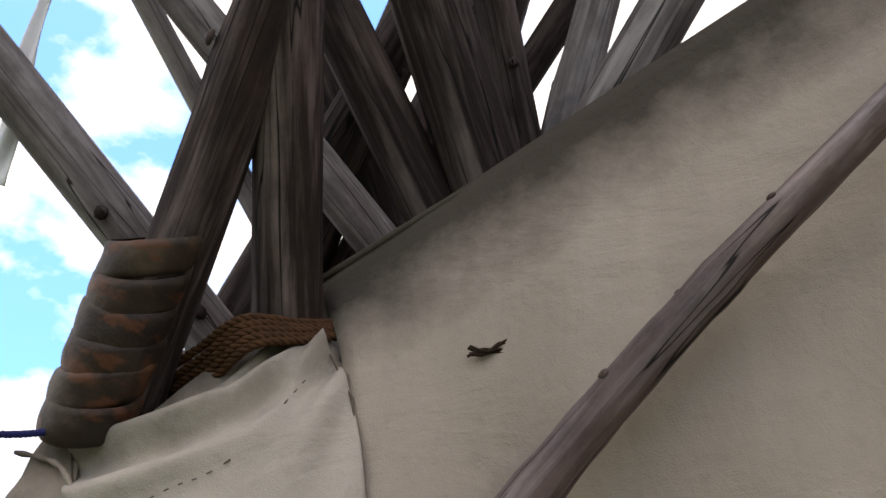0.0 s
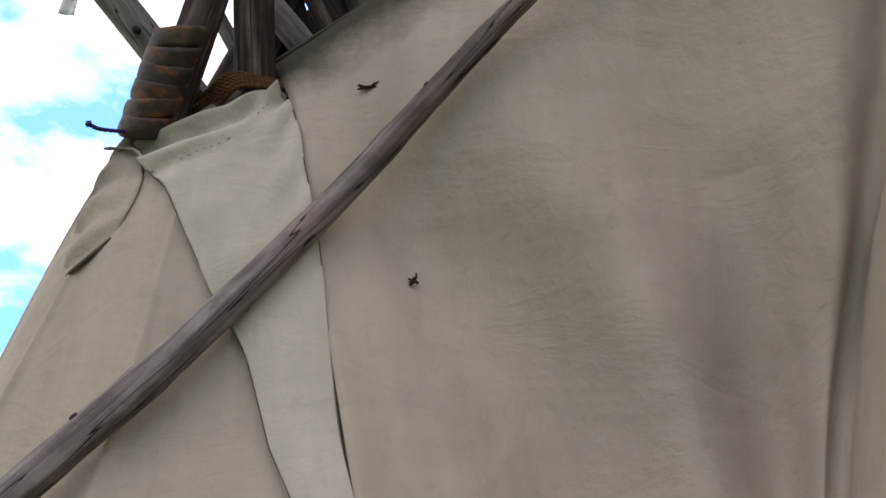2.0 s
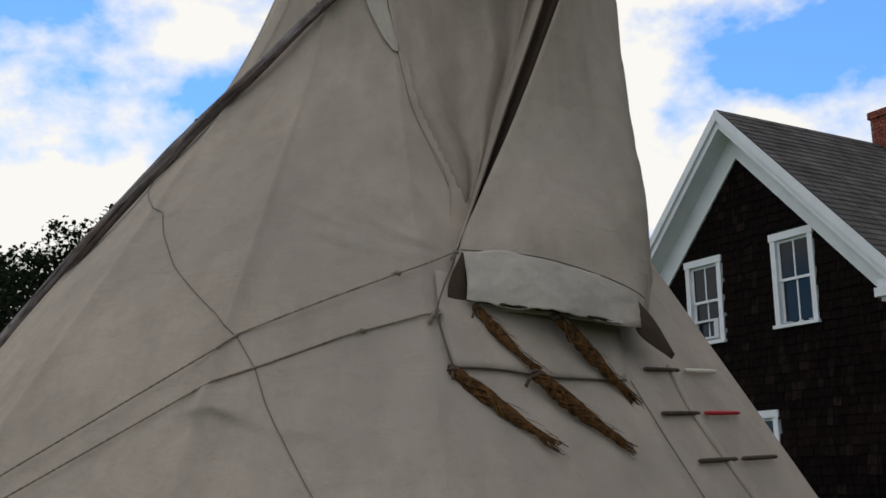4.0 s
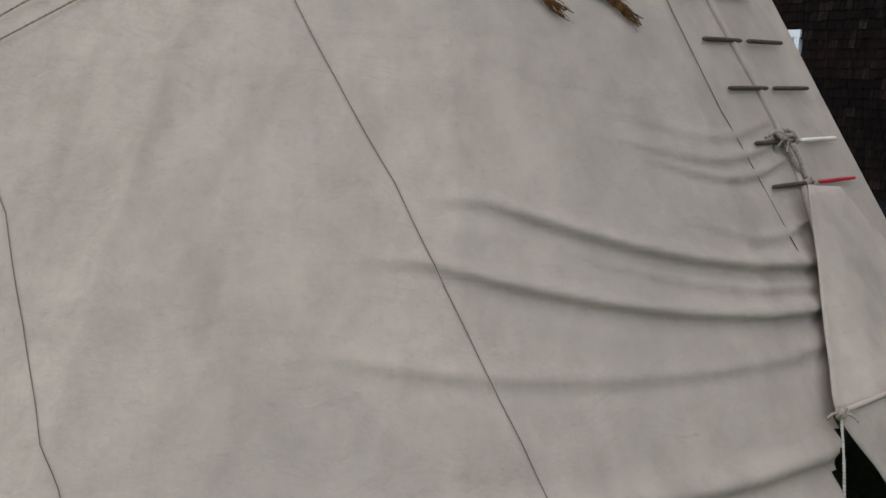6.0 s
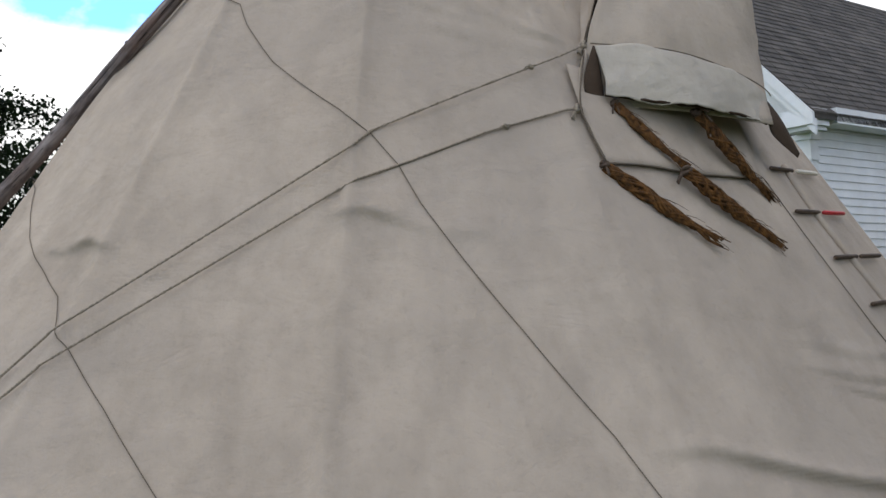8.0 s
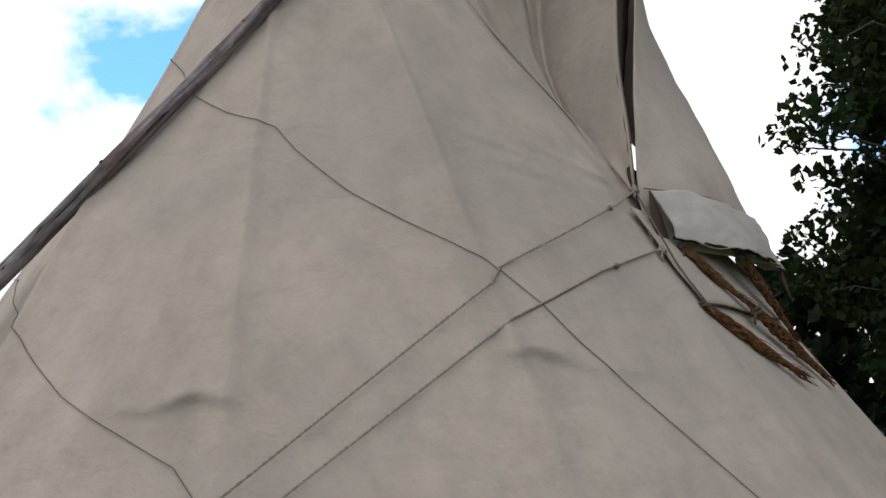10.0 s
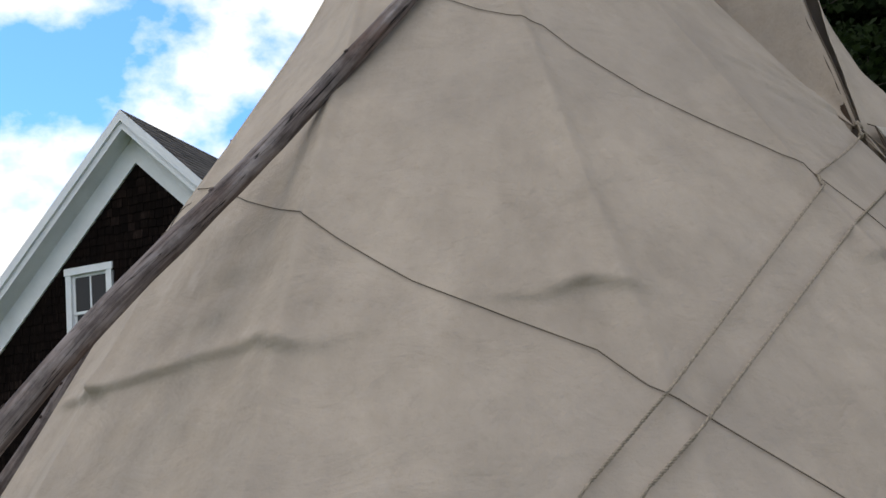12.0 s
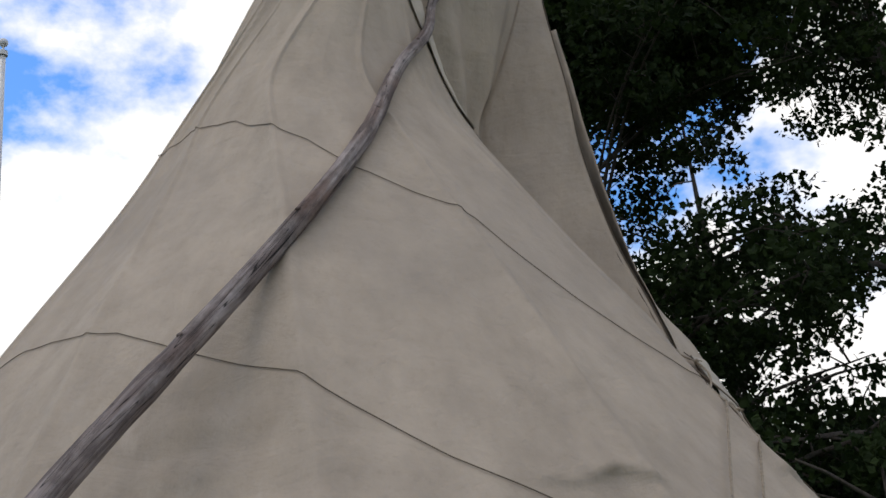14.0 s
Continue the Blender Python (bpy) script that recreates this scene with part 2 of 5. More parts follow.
def part(name, bm, material, parent, label="", smooth=False):
    me = bpy.data.meshes.new(name)
    bm.to_mesh(me)
    bm.free()
    me.materials.append(material)
    if smooth:
        me.polygons.foreach_set("use_smooth", [True] * len(me.polygons))
    ob = new(name, me)
    if parent is not None:
        ob.parent = parent
    if label:
        ob["label"] = label
    return ob


def mesh_part(name, verts, faces, material, parent, label="", smooth=False):
    me = bpy.data.meshes.new(name)
    me.from_pydata([tuple(v) for v in verts], [], faces)
    me.materials.append(material)
    if smooth:
        me.polygons.foreach_set("use_smooth", [True] * len(me.polygons))
    me.update()
    ob = new(name, me)
    if parent is not None:
        ob.parent = parent
    if label:
        ob["label"] = label
    return ob


def empty(name, label, category, at=(0, 0, 0), group="", kind=""):
    ob = new(name)
    ob.location = at
    return tagged(ob, label, category, group, kind)


def spline(pts, n):
    """Catmull-Rom through pts, n steps a span."""
    p = [Vector(q) for q in pts]
    p = [2 * p[0] - p[1], *p, 2 * p[-1] - p[-2]]
    out = []
    for i in range(1, len(p) - 2):
        for k in range(n):
            t = k / n
            a, b, c, d = p[i - 1], p[i], p[i + 1], p[i + 2]
            out.append(0.5 * ((2 * b) + (c - a) * t + (2 * a - 5 * b + 4 * c - d) * t * t + (3 * b - a - 3 * c + d) * t ** 3))
    out.append(p[-2])
    return out


def tube_data(pts, radius, sides=8, jitter=0.0, caps=True):
    """Vertices and faces of a tube; radius is a number or one per point."""
    pts = [Vector(p) for p in pts]
    rad = radius if isinstance(radius, (list, tuple)) else [radius] * len(pts)
    verts, faces = [], []
    ref = Vector((0.31, 0.23, 0.92))
    prev = None
    for i, p in enumerate(pts):
        d = (pts[min(i + 1, len(pts) - 1)] - pts[max(i - 1, 0)]).normalized()
        a = (prev - d * prev.dot(d)).normalized() if prev else d.cross(ref).normalized()
        b = d.cross(a)
        prev = a
        for k in range(sides):
            w = 2 * math.pi * k / sides
            r = rad[i] * (1 + (random.uniform(-jitter, jitter) if jitter else 0))
            verts.append(p + (a * math.cos(w) + b * math.sin(w)) * r)
    for i in range(len(pts) - 1):
        for k in range(sides):
            k2 = (k + 1) % sides
            faces.append((i * sides + k, i * sides + k2, (i + 1) * sides + k2, (i + 1) * sides + k))
    if caps:
        faces.append(tuple(range(sides - 1, -1, -1)))
        faces.append(tuple((len(pts) - 1) * sides + k for k in range(sides)))
    return verts, faces


def join_data(parts):
    V, Fc = [], []
    for v, f in parts:
        o = len(V)
        V += v
        Fc += [tuple(i + o for i in q) for q in f]
    return V, Fc


def box_data(x0, y0, z0, x1, y1, z1):
    v = [Vector(q) for q in ((x0, y0, z0), (x1, y0, z0), (x1, y1, z0), (x0, y1, z0), (x0, y0, z1), (x1, y0, z1), (x1, y1, z1), (x0, y1, z1))]
    return v, [(0, 3, 2, 1), (4, 5, 6, 7), (0, 1, 5, 4), (1, 2, 6, 5), (2, 3, 7, 6), (3, 0, 4, 7)]


def patch_data(rows, nu, nv, thick=0.003, wave=None):
    """A cloth patch through rows of control points, with thickness."""
    fine = [spline(r, nu) for r in rows]
    cols = [spline([f[k] for f in fine], nv) for k in range(len(fine[0]))]
    nr, nc = len(cols[0]), len(cols)
    P = [[cols[c][r] for c in range(nc)] for r in range(nr)]
    front, back = [], []
    for r in range(nr):
        for c in range(nc):
            du = P[r][min(c + 1, nc - 1)] - P[r][max(c - 1, 0)]
            dv = P[min(r + 1, nr - 1)][c] - P[max(r - 1, 0)][c]
            n = du.cross(dv)
            n = n.normalized() if n.length > 1e-9 else Vector((0, -1, 0))
            q = P[r][c] + (n * wave(c / (nc - 1), r / (nr - 1), P[r][c]) if wave else Vector())
            front.append(q)
            back.append(q - n * thick)
    m = nr * nc
    F = []
    for r in range(nr - 1):
        for c in range(nc - 1):
            a = r * nc + c
            F.append((a, a + 1, a + nc + 1, a + nc))
            F.append((m + a, m + a + nc, m + a + nc + 1, m + a + 1))
    ring = [c for c in range(nc)] + [r * nc + nc - 1 for r in range(1, nr)] + [(nr - 1) * nc + c for c in range(nc - 2, -1, -1)] + [r * nc for r in range(nr - 2, 0, -1)]
    for i, a in enumerate(ring):
        b = ring[(i + 1) % len(ring)]
        F.append((b, a, m + a, m + b))
    return front + back, F


# ------------------------------------------------------------------ ground
def build_ground():
    bm = bmesh.new()
    bmesh.ops.create_grid(bm, x_segments=40, y_segments=40, size=700)
    for v in bm.verts:
        if v.co.xy.length > 40:
            v.co.z = noise.noise(v.co * 0.01) * 0.6 - 0.3
    g = part("ground", bm, GRASS, None)
    tagged(g, "flat mown green lawn under the tent", "ground", kind="structure")


build_ground()

# ------------------------------------------------------------------ tent cover
AX, AY, HC = -0.22, 0.43, 4.78
RIDGE0, RIDGE = -56.5, 22.5
DOOR_AZ = 40.0


# slope and apex height of the cloth by azimuth: steep at the back, spread at the front
SHAPE = ((-180, 0.55, 4.06), (-131, 0.572, 4.14), (-117, 0.60, 4.18), (-103, 0.663, 4.24), (-94, 0.681, 4.27), (-62, 0.695, 4.54), (-57, 0.70, 4.60), (-36, 0.685, 4.62), (-10, 0.652, 4.70), (10, 0.636, 4.78), (50, 0.636, 4.78), (75, 0.64, 4.6), (100, 0.62, 4.35), (140, 0.57, 4.1), (180, 0.55, 4.06))
RING = (-0.235, -0.020, 0.245, 4.242)


def slope_at(az):
    az = (az + 180) % 360 - 180
    for (a, s, h), (b, t, k) in zip(SHAPE, SHAPE[1:]):
        if a <= az <= b:
            w = (az - a) / (b - a)
            w = w * w * (3 - 2 * w)
            return s + (t - s) * w, h + (k - h) * w
    return SHAPE[0][1:]


def ease(x):
    x = min(1.0, max(0.0, x))
    return x * x * (3 - 2 * x)


def bell(x, w):
    return math.exp(-(x / w) ** 2)


CREASES = ((-80.0, 1.85), (-58.2, 1.86), (-36.2, 1.905), (-10.2, 1.947))

SIDE_FOLDS = ((-58.4, 1.857, -96.0, 1.840, 0.016, 0.012), (-36.0, 1.905, -42.5, 1.885, 0.008, 0.012), (-10.0, 1.945, 1.5, 1.86, 0.008, 0.02), (-58.0, 1.85, -50.0, 1.845, 0.008, 0.02),
              (14.5, 2.50, -8.0, 2.70, 0.010, 0.016), (13.5, 2.46, -4.0, 2.57, 0.006, 0.014))


def relief(az, z):
    """Slack, folds and creases of the cloth in metres outwards."""
    p = Vector((math.sin(radians(az)) * 3, math.cos(radians(az)) * 3, z))
    h = 0.010 * noise.noise(Vector((p.x * 1.3, p.y * 1.3, z * 0.8)))
    h += 0.0035 * noise.noise(Vector((p.x * 5, p.y * 5, z * 2.2)))
    for a0, z0 in CREASES:
        d = az - a0
        if abs(d) < 9:
            zc = z0 - (0.013 if d > 0 else 0.0075) * abs(d) ** 0.85
            t = z - zc
            h += 0.017 * bell(d - 0.4, 3.0) * (math.exp(-t / 0.05) if t > 0 else 1.25 * bell(t, 0.014) - 0.25) * (1 if t > -0.16 else math.exp((t + 0.16) / 0.08))
    for a1, z1, a2, z2, amp, wd in SIDE_FOLDS:
        s = (az - a1) / (a2 - a1)
        if -0.05 < s < 1.05:
            zc = z1 + (z2 - z1) * s - 0.022 * math.sin(math.pi * min(1, max(0, s)))
            t = z - zc
            h += amp * ease((s + 0.05) / 0.15) * ease((1.05 - s) / 0.2) * (math.exp(-t / 0.06) if t > 0 else 1.3 * bell(t, wd) - 0.3 * math.exp(t / 0.07))
    if -14 < az < 14 and 2.3 < z < 2.9:
        for a1, z1, a2, z2, amp in ((14, 2.49, -6, 2.76, 0.014), (13, 2.52, 0, 2.86, 0.010), (14, 2.47, -12, 2.62, 0.008), (13, 2.45, -8, 2.50, 0.006)):
            s = (az - a1) / (a2 - a1)
            if 0 <= s <= 1.1:
                h += amp * min(1, 5 * s) * max(0, 1.1 - s) * (bell(z - (z1 + (z2 - z1) * s), 0.018 + 0.02 * s) - 0.6 * bell(z - (z1 + (z2 - z1) * s) + 0.04, 0.03))
    if az < -30:
        h += 0.004 * math.sin(z * 46 + 3 * noise.noise(Vector((az * 0.05, z * 2, 4)))) * bell((az + 64) / 7, 1) * bell(z - 2.0, 0.28)
    if -8 < az < 46 and 0.3 < z < 1.75:
        for z1, z2, a1, amp, wd in ((1.29, 1.115, 13, 0.017, 0.020), (1.135, 1.0, 9, 0.017, 0.021), (1.20, 1.06, 16, 0.006, 0.016), (1.46, 1.46, 25, 0.006, 0.013), (1.41, 1.405, 27, 0.007, 0.012), (1.53, 1.52, 26, 0.004, 0.013), (0.60, 0.74, 12, 0.018, 0.032), (1.25, 1.23, 29, 0.005, 0.014), (0.90, 0.93, 4, 0.006, 0.02)):
            s = (az - a1) / (42 - a1)
            if s > -0.15:
                zc = z1 + (z2 - z1) * min(1, max(0, s)) - 0.05 * math.sin(math.pi * min(1, max(0, s)))
                e = min(1, max(0, (s + 0.15) / 0.3)) * min(1, max(0, (1.12 - s) / 0.1))
                h += 1.5 * amp * e * (bell(z - zc, wd * 0.85) - 0.8 * bell(z - zc + wd * 1.6, wd * 1.2))
    return h


def back_taper(az, z):
    """The sides and back draw in towards the top."""
    d = abs((az - 8 + 180) % 360 - 180)
    u = min(1.0, max(0.0, (d - 52) / 26))
    w = min(1.0, max(0.0, (z - 2.3) / 1.2))
    return 1 - u * (0.05 + 0.14 * w * w * (3 - 2 * w))


def surf(az, z, off=0.0, fold=True):
    d = (az - RIDGE0) % RIDGE - RIDGE / 2
    e = RIDGE / 2 - abs(d)
    f = math.cos(radians(RIDGE / 2)) / math.cos(radians(d)) * 1.006
    f += (1.0 - f) * 0.5 * bell((az - 22) / 26, 1)
    sl, hh = slope_at(az)
    r = max(0.05, sl * (hh - z) * f * back_taper(az, z))
    front = bell((az - 22) / 26, 1)
    r += 0.013 * bell(e, 0.75) * (1 - 0.8 * front)
    if fold:
        r += relief(az, z) * min(1, 3 * (1 - z / HC))
    r -= 0.34 * ease((az - 15.6 - 5.0 * max(0.0, 3.42 - z)) / 7) * ease((50 - az) / 9) * ease((z - 2.66) / 0.4)
    a = radians(az)
    w = min(1.0, max(0.0, (z - 3.3) / 0.95))
    w = w * w * (3 - 2 * w)
    q = RING[2] * f + (RING[3] - z) * 0.5 + (0.5 * relief(az, z) if fold else 0)
    x = AX + math.sin(a) * r
    y = AY - 0.008 * z - math.cos(a) * r
    return Vector((x + (RING[0] + math.sin(a) * q - x) * w + math.sin(a) * off, y + (RING[1] - math.cos(a) * q - y) * w - math.cos(a) * off, z + off * 0.4))


def rim(az):
    """Height of the upper border of the cover."""
    d = (az - 8 + 180) % 360 - 180
    return 4.335 - 0.042 * ease(-az / 10) * ease((45 + az) / 20) - 0.155 * min(1, abs(d) / 38) + 0.006 * noise.noise(Vector((az * 0.13, 0, 0)))


def cover_bottom(az):
    return 0.10 + 0.03 * noise.noise(Vector((az * 0.1, 3, 0)))


ROOT = ((2.60, 19.2), (2.72, 18.2), (2.85, 17.0), (3.00, 15.3), (3.16, 13.6), (3.33, 12.8), (3.445, 12.7), (3.65, 12.3), (3.79, 13.2), (3.923, 14.7), (4.013, 15.1), (4.176, 14.3), (4.248, 9.0), (4.36, 7.0))


def root_at(z):
    """Azimuth of the line where the smoke flap leaves the cover."""
    for (z0, a), (z1, c) in zip(ROOT, ROOT[1:]):
        if z <= z1:
            return a + (c - a) * max(0.0, (z - z0) / (z1 - z0))
    return ROOT[-1][1]


def in_smoke_hole(az, z):
    """The cover is open between the two flaps."""
    return z > 2.55 and root_at(z) + 1.6 < az < 44


def in_door(az, z):
    return ((az - DOOR_AZ) / 6.5) ** 2 + ((z - 0.45) / 0.38) ** 2 < 1


def build_tipi():
    tipi = empty("tipi", "large weathered canvas tipi with grey wooden poles", "tent", (AX, AY, 0))
    inv = Matrix.Translation((-AX, -AY, 0))
    n_az, n_z = 640, 330
    V, Fc = [], []
    for j in range(n_z + 1):
        for i in range(n_az):
            az = -180 + 360 * i / n_az
            lo, hi = cover_bottom(az), rim(az)
            V.append(surf(az, lo + (hi - lo) * j / n_z))
    for j in range(n_z):
        for i in range(n_az):
            az = -180 + 360 * (i + 0.5) / n_az
            zz = V[j * n_az + i].z
            if in_door(az, zz) or in_smoke_hole(az, zz):
                continue
            k = (i + 1) % n_az
            Fc.append((j * n_az + i, j * n_az + k, (j + 1) * n_az + k, (j + 1) * n_az + i))
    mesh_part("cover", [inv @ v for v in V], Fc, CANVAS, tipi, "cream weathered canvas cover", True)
    return tipi, inv


TIPI, INV = build_tipi()


def on_tipi(name, data, mat, label="", smooth=True, parent=None):
    v, f = data
    return mesh_part(name, [INV @ Vector(q) for q in v], f, mat, parent or TIPI, label, smooth)


def seam(name, path, width=0.0027, mat=None, lift=0.0036):
    """A stitched seam: a thin flat band lying on the cloth along (az, z) pairs."""
    pts = [surf(a, z, lift) for a, z in path]
    return on_tipi(name, tube_data(pts, width / 2, 6), mat or THREAD)


def kinked(pairs, step=0.5):
    """A seam that runs straight between the kinks on the ridges."""
    out = []
    for (a, z), (b, w) in zip(pairs, pairs[1:]):
        n = max(2, int(abs(b - a) / step))
        out += [(a + (b - a) * i / n, z + (w - z) * i / n) for i in range(n)]
    return out + [pairs[-1]]


UPPER_SEAM = [(-150, 3.10), (-110, 3.30), (-85, 3.36), (-64.2, 3.249), (-51.1, 3.044), (-45.5, 2.90), (-39, 2.798), (-31.6, 2.712), (-29, 2.62), (-23.2, 2.46), (-18.6, 2.365), (-13.5, 2.262), (-9.7, 2.168), (-7.0, 2.066), (-5, 1.945), (-2.7, 1.83), (2.1, 1.585), (6.8, 1.323), (9.4, 1.128), (11.3, 0.968), (14, 0.73), (17.5, 0.35)]
LOWER_SEAM = [(-150, 1.80), (-120, 2.25), (-93.7, 2.458), (-88.2, 2.454), (-75, 2.39), (-69.2, 2.32), (-66.2, 2.277), (-57, 2.162), (-53.5, 2.071), (-47.7, 1.932), (-40.6, 1.799), (-37, 1.73), (-34.9, 1.645), (-32.5, 1.58), (-27.5, 1.425), (-20.5, 1.182), (-15.6, 0.927), (-10, 0.6), (-6, 0.3)]
seam("seam", kinked(UPPER_SEAM))
seam("seam", kinked(LOWER_SEAM))
seam("seam", [(12.2, 3.42), (12.5, 3.33), (13.2, 3.16), (15.0, 3.0), (16.7, 2.85), (17.6, 2.76)], 0.0018, lift=0.007)
seam("seam", [(33.3, 2.03), (34.3, 1.85), (36, 1.56), (37, 1.46), (39.2, 1.10)], 0.003)

# the pale gusset beside the smoke flap
GUSSET_L = [(-32.0, 4.148), (-23.5, 4.085), (-14.8, 4.034), (-7.7, 3.947), (-2.4, 3.861), (3.0, 3.764), (5.4, 3.640), (8.6, 3.514), (11.0, 3.436)]
GUSSET_R = [(5.5, 4.262), (9.6, 4.232), (14.3, 4.176), (15.1, 4.013), (14.7, 3.923), (13.0, 3.770), (12.1, 3.640), (12.6, 3.515), (12.6, 3.440)]


def build_gusset():
    rows = [[surf(a + (c - a) * s, z + (w - z) * s - bow * math.sin(math.pi * s), 0.009) for s in (0, 0.25, 0.5, 0.75, 1)] for (a, z), (c, w), bow in zip(GUSSET_L, GUSSET_R, (0.032, 0.016, 0, 0, 0, 0, 0, 0, 0))]
    on_tipi("gusset", patch_data(rows, 14, 16, 0.002, lambda u, v, p: 0.005 * noise.noise(p * 11) + 0.006 * math.sin(v * 75 + u * 14) * bell(u - 0.95, 0.3) * bell(v - 0.12, 0.28) + 0.012 * math.sin(v * 46 - u * 7 + 2 * noise.noise(p * 5)) * bell(v - 0.08, 0.12)), CANVAS_PALE, "paler canvas gusset beside the smoke flap")
    seam("gusset_seam", GUSSET_L, 0.002, lift=0.0095)
    seam("gusset_seam", GUSSET_R, 0.002, lift=0.0095)


build_gusset()


def build_collar():
    """The bunched border of the cover beside the wrapped pole, with a crescent stitched below it."""
    rows = [[(-0.432, -0.205, 4.188), (-0.412, -0.252, 4.176), (-0.390, -0.256, 4.163)],
            [(-0.455, -0.200, 4.140), (-0.425, -0.261, 4.132), (-0.380, -0.274, 4.118)],
            [(-0.472, -0.195, 4.092), (-0.435, -0.263, 4.082), (-0.372, -0.288, 4.070)],
            [(-0.484, -0.195, 4.020), (-0.445, -0.268, 4.012), (-0.385, -0.290, 4.020)],
            [(-0.492, -0.200, 3.962), (-0.456, -0.266, 3.945), (-0.405, -0.280, 3.985)]]

    def gather(u, v, p):
        return 0.004 * noise.noise(p * 12) + 0.008 * math.sin(v * 26 + u * 3 + 2 * noise.noise(p * 6)) * bell(u - 0.2, 0.5) * bell(v - 0.7, 0.35)
    on_tipi("collar", patch_data([[Vector(q) for q in r] for r in rows], 12, 9, 0.003, gather), CANVAS, "bunched canvas collar beside the wrapped pole")
    on_tipi("collar_seam", tube_data(spline([Vector(q) + Vector((0, -0.004, 0)) for q in rows[-1]], 8), 0.0024, 6), THREAD)
    t = spline([(-0.440, -0.262, 4.148), (-0.410, -0.275, 4.138), (-0.386, -0.290, 4.124), (-0.366, -0.300, 4.096), (-0.356, -0.302, 4.078)], 7)
    on_tipi("collar_tie", tube_data(t, [0.0018 + 0.001 * math.sin(i * 0.7) ** 2 for i in range(len(t))], 7), CANVAS, "rolled canvas strip stitched at the corner")


build_collar()

# ------------------------------------------------------------------ smoke flaps
KNOT1, KNOT2 = Vector((0.194, -1.03, 2.479)), Vector((0.125, -1.19, 2.243))
FLAP_EDGE = [(0.19, -1.03, 2.47), (0.268, -0.955, 2.70), (0.372, -0.84, 3.03), (0.53, -0.735, 3.50), (0.635, -0.695, 3.87), (0.79, -0.615, 4.4), (0.94, -0.56, 4.93)]
FLAP_ROOT = [Vector((0.16, -1.01, 2.45))] + [surf(a, z, 0.006) for a, z in ((17.6, 2.78), (14.1, 3.10), (12.5, 3.42), (13.5, 3.85), (14.0, 4.17), (7.0, 4.320))]


def build_flaps():
    rows = []
    n = Vector((0.35, 0.94, 0.0))
    count = len(FLAP_EDGE)
    for i, (a, b) in enumerate(zip(FLAP_ROOT, FLAP_EDGE)):
        a, b = Vector(a), Vector(b)
        v = i / (count - 1)
        wide = min(1.0, 1.6 * v)
        c = b + Vector((-0.045, -0.012, 0)) * wide
        deep = (0.02, 0.36, 0.50, 0.52, 0.38, 0.15, 0.0)[i]
        k = c + Vector((0.06, 0.88, 0.40)) * deep
        w = deep * 0.55
        rows.append([a, a + (k - a) * 0.13 + n * 0.26 * w, a + (k - a) * 0.5 + n * 0.34 * w, a + (k - a) * 0.86 + n * 0.12 * w, k, k + (b - k) * 0.12, k + (b - k) * 0.6, b])

    def wave(u, v, p):
        h = 0.012 * noise.noise(Vector((u * 7 + v * 2, v * 2.0, 1))) + 0.004 * noise.noise(p * 7)
        h += 0.042 * math.sin(u * 30 + v * 9 + 2 * noise.noise(p * 2)) * bell(v - 0.6, 0.3) * ease(u * 4) * ease((0.62 - u) * 5)
        return h * min(1, 6 * min(u, 1 - u) + 0.1) * (1 - 0.8 * bell(v - 1, 0.12))
    top_a, top_b = Vector(FLAP_ROOT[-1]), Vector(FLAP_EDGE[-1])
    on_tipi("smoke_flap", patch_data(rows, 10, 14, 0.003, wave), CANVAS, "cream canvas smoke flap held open by a pole")
    t = spline([top_a + (top_b - top_a) * q for q in (0, 0.25, 0.5, 0.75, 0.92)], 12)
    on_tipi("flap_hem", tube_data(t, 0.0045, 6, 0.12), CANVAS, "soot-stained rolled hem")
    e = spline([Vector(q) + Vector((0.0, -0.004, 0)) for q in FLAP_EDGE], 10)
    on_tipi("flap_hem", tube_data(e, 0.0022, 6), THREAD, "dark worn edge")

    # added dark sheet; its brown holds the shade in the slit between the flaps
    slit_rows = []
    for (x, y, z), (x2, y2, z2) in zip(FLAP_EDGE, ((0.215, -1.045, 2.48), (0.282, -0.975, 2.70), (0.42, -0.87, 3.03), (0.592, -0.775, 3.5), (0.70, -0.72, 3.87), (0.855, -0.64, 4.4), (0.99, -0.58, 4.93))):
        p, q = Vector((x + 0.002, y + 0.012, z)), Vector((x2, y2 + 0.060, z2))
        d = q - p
        slit_rows.append([p, p + d * 0.3 + Vector((0, 0.02, 0)), p + d * 0.8, q + d * 0.7 + Vector((0.04, 0.06, 0))])
    on_tipi("flap_lining", patch_data(slit_rows, 5, 12, 0.003, lambda u, v, p: 0.004 * noise.noise(p * 9)), CANVAS_DARK, "dark brown sheet holding the shade in the slit between the flaps")

    # second flap, wrapped over the front
    L = [(0.205, -1.09, 2.272), (0.20, -1.04, 2.48), (0.282, -0.975, 2.70), (0.405, -0.875, 3.0), (0.592, -0.775, 3.5), (0.70, -0.72, 3.87), (0.83, -0.65, 4.3)]
    M = [(0.49, -1.125, 2.238), (0.52, -1.075, 2.5), (0.59, -0.92, 2.75), (0.66, -0.775, 3.02), (0.74, -0.60, 3.5), (0.79, -0.50, 3.88), (0.85, -0.42, 4.3)]
    R = [(0.75, -1.10, 2.20), (0.84, -0.86, 2.5), (0.875, -0.74, 2.73), (0.88, -0.60, 3.0), (0.87, -0.38, 3.5), (0.85, -0.27, 3.87), (0.78, -0.20, 4.28)]
